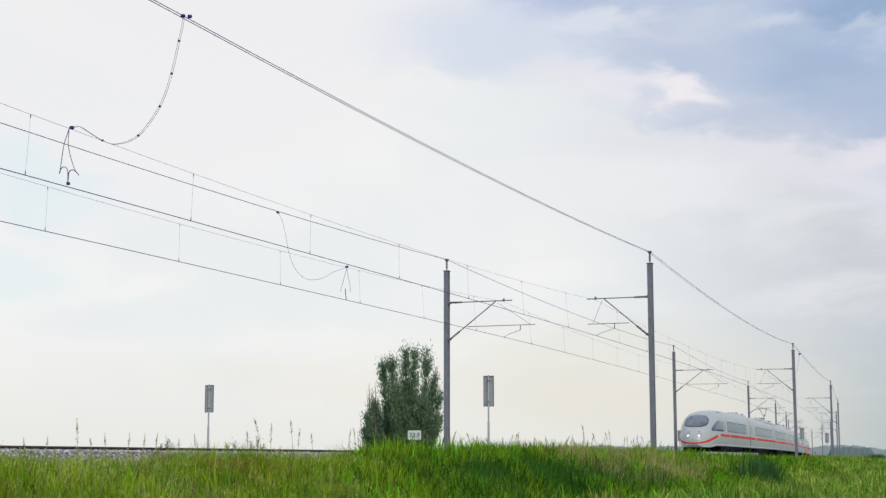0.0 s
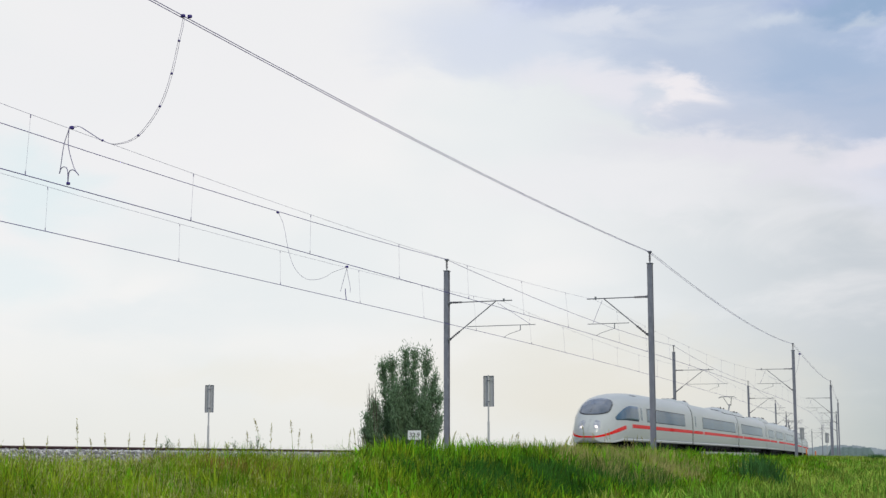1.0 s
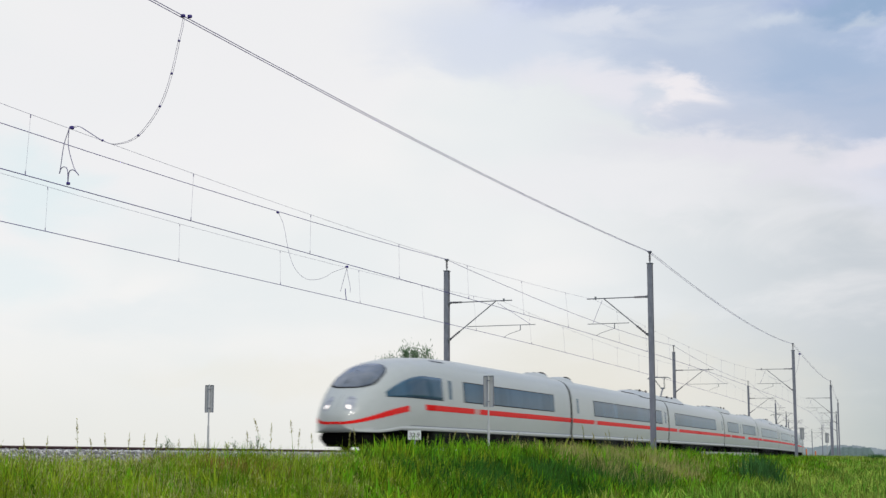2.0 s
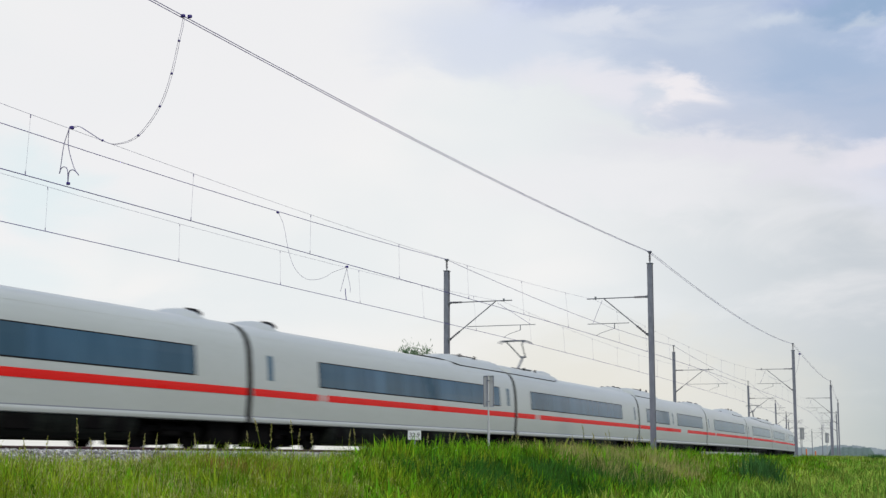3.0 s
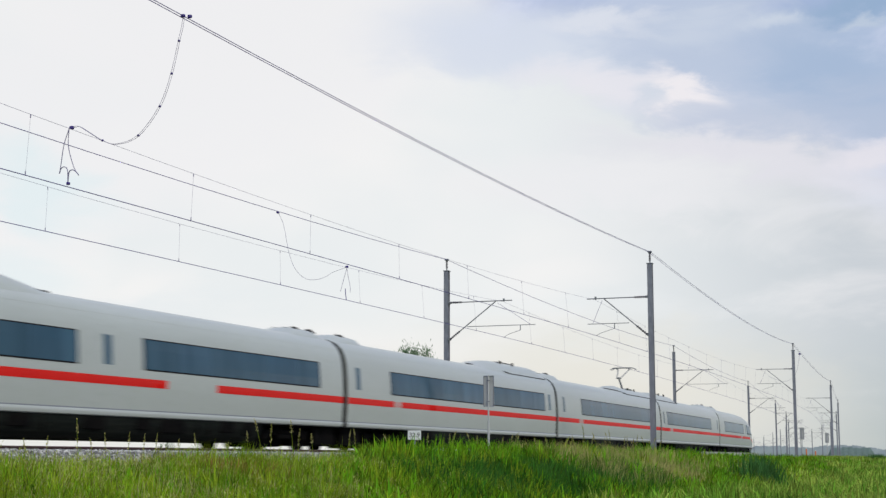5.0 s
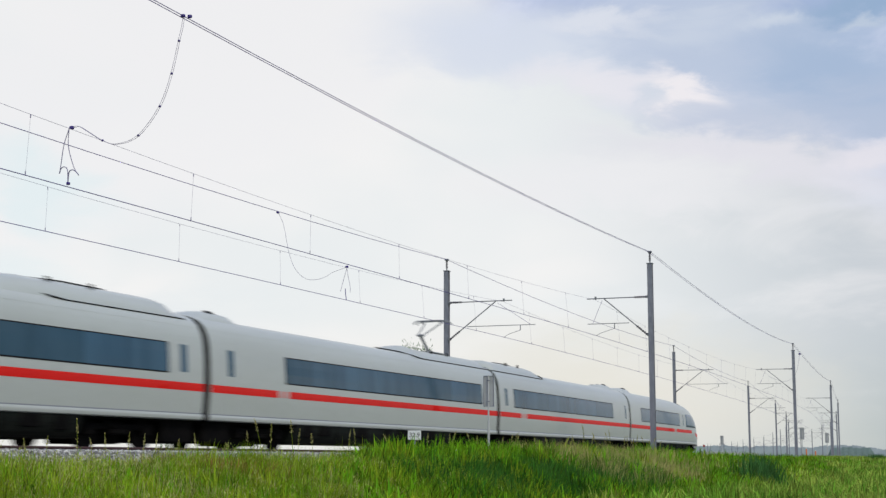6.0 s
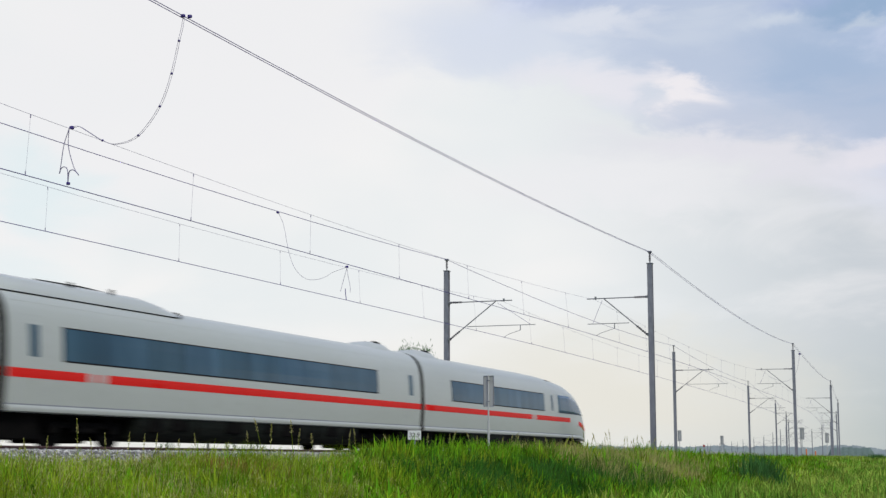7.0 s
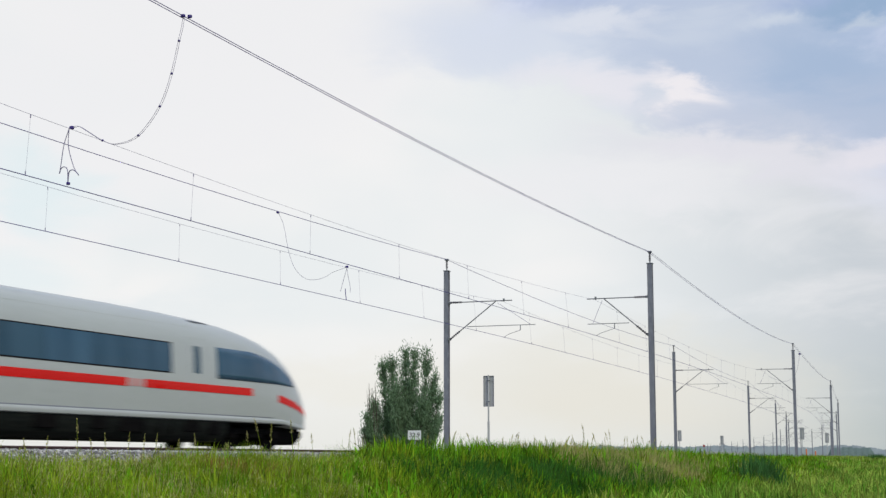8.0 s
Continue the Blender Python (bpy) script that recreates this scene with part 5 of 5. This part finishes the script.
def build_trees():
    limbs = [(-1.9, 0.3, 10.2, 1.0), (-1.1, -0.5, 11.0, 1.1), (0.1, 0.4, 11.6, 1.1), (0.9, -0.6, 11.4, 1.05), (2.1, 0.2, 11.7, 1.05), (2.7, 0.5, 9.4, 1.1), (3.0, -0.4, 7.2, 1.2),
             (-2.6, 0.2, 6.6, 1.1), (-3.2, -0.3, 5.3, 0.95), (-3.4, 0.6, 4.2, 0.9), (0.4, 1.5, 8.5, 1.1), (-0.6, -1.6, 8.2, 1.2), (1.7, -1.4, 6.8, 1.3), (-1.6, 1.2, 6.2, 1.2), (3.1, 0.9, 5.2, 1.0), (1.0, 0.2, 5.0, 1.4)]
    build_tree("willow_tree", "grey-green bushy willow standing beyond the tracks", pose(-54.5, 117.9, FIELD_Z, 0, 0, 24), [(a, b, h * 0.915, w * 0.97) for a, b, h, w in limbs], 98000, 0.25, 11)
    tree = bpy.data.objects["willow_tree"]
    rp = random.Random(31)
    for k in range(15):
        x, h = rp.uniform(-4.1, -2.3), rp.uniform(4.5, 8.6)
        y = rp.uniform(-0.8, 0.8)
        h *= 0.72 if x < -3.4 else 1
        bm = tube(bmesh.new(), [(x * 0.8, y, 0), (x * 0.9, y, h * 0.4), (x * 0.97, y, h * 0.75), (x, y, h)], 0.045, 4, 0.012)
        for q in range(7):
            t = 0.45 + 0.07 * q
            c = Vector((x * (0.8 + 0.2 * t), y, h * t))
            tube(bm, [c, c + Vector((rp.uniform(-0.35, 0.35), rp.uniform(-0.2, 0.2), rp.uniform(0.4, 0.9)))], 0.02, 3, 0.006, False)
        part("bare_shoot", bm, M_BARK, tree, "thin bare upright shoot")
    for k, (x, y, h, n) in enumerate(((-101.5, 172.4, 4.2, 900), (-111.6, 166.0, 4.0, 900), (-104.0, 170.5, 3.7, 500))):
        build_tree("shrub", "low dark shrub far out on the meadow", pose(x, y, FIELD_Z), [(-0.9, 0, h * 0.85, 0.7), (0, 0.3, h, 0.7), (0.9, 0, h * 0.8, 0.7)], n, 0.3, 20 + k, 0.1)


def build_woods():
    """Far woodland: uneven strips of many small crowns."""
    def strip(name, label, dist, a0, a1, low, high, crown, seed, mat):
        rnd = np.random.default_rng(seed)
        n = int((a1 - a0) * dist / (crown * 0.5))
        t = np.linspace(0, 1, n)
        a = a0 + (a1 - a0) * t
        tall = low + (high - low) * (0.5 + 0.25 * np.sin(t * 19 + seed) + 0.25 * np.sin(t * 47 + 2 * seed))
        tall *= np.sqrt(np.clip(np.minimum(t, 1 - t) * 9, 0, 1)) * 0.9 + 0.1
        rows = []
        for k in range(9):
            c = math.pi * k / 8
            bump = np.repeat(rnd.normal(0, 1, n // 3 + 1), 3)[:n] * 0.6 + rnd.normal(0, 0.5, n)
            d = dist - math.cos(c) * tall * 1.6 + bump * crown * 0.5
            z = FIELD_Z - 0.5 + math.sin(c) ** 0.75 * tall + bump * crown * 0.35 * (0 < k < 8)
            rows.append(np.stack([np.sin(a) * d, np.cos(a) * d, z], 1))
        f = [(k * n + i, k * n + i + 1, k * n + n + i + 1, k * n + n + i) for k in range(8) for i in range(n - 1)]
        tagged(new(name, mesh_from(name, np.concatenate(rows).tolist(), f, mat, True)), label, "woodland", kind="stuff")
    # the haze over these strips sits in their base colours
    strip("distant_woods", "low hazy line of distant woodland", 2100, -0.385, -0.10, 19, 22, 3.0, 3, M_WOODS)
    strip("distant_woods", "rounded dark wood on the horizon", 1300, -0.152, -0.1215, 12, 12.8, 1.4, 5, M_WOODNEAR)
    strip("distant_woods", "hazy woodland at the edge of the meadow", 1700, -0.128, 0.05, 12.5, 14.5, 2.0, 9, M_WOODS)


def build_stones():
    """Loose crushed stones over the near shoulder of the bed."""
    n = 30000
    s = 17 + 45 * RNG.random(n) ** 1.4
    off = RNG.uniform(3.75, 5.75, n)
    z = np.interp(off, [3.7, 4.1, 4.75, 5.6, 5.8], [-0.2, -0.11, -0.12, -0.72, -0.70]) + RNG.uniform(-0.005, 0.02, n)
    x, y = plan_many(s, off)
    base = np.array([(1, 0, 0), (-1, 0, 0), (0, 1, 0), (0, -1, 0), (0, 0, 1), (0, 0, -1)], float)
    tri = np.array([(0, 2, 4), (2, 1, 4), (1, 3, 4), (3, 0, 4), (2, 0, 5), (1, 2, 5), (3, 1, 5), (0, 3, 5)])
    size = RNG.uniform(0.02, 0.046, (n, 1, 1))
    co = base[None] * RNG.uniform(0.6, 1.25, (n, 6, 1)) + RNG.normal(0, 0.22, (n, 6, 3))
    a = RNG.uniform(0, 6.28, n)
    rot = np.zeros((n, 3, 3))
    rot[:, 0, 0], rot[:, 0, 1], rot[:, 1, 0], rot[:, 1, 1], rot[:, 2, 2] = np.cos(a), -np.sin(a), np.sin(a), np.cos(a), 0.8
    co = np.einsum("nij,nkj->nki", rot, co) * size + np.stack([x, y, z], 1)[:, None]
    f = (np.arange(n)[:, None, None] * 6 + tri[None]).reshape(-1, 3)
    me = bpy.data.meshes.new("ballast_stones")
    me.from_pydata(co.reshape(-1, 3).tolist(), [], f.tolist())
    me.materials.append(M_STONE)
    tagged(new("ballast_stones", me), "loose light grey crushed ballast stones", "ballast", kind="stuff")


build_signs()
build_trees()
build_woods()
build_stones()
build_grass()
place_stalks()


def motions():
    for car, mid in TRAIN:
        walk(car, [(0.5 * k, car_pose(mid, 0.5 * k)) for k in range(17)])


motions()
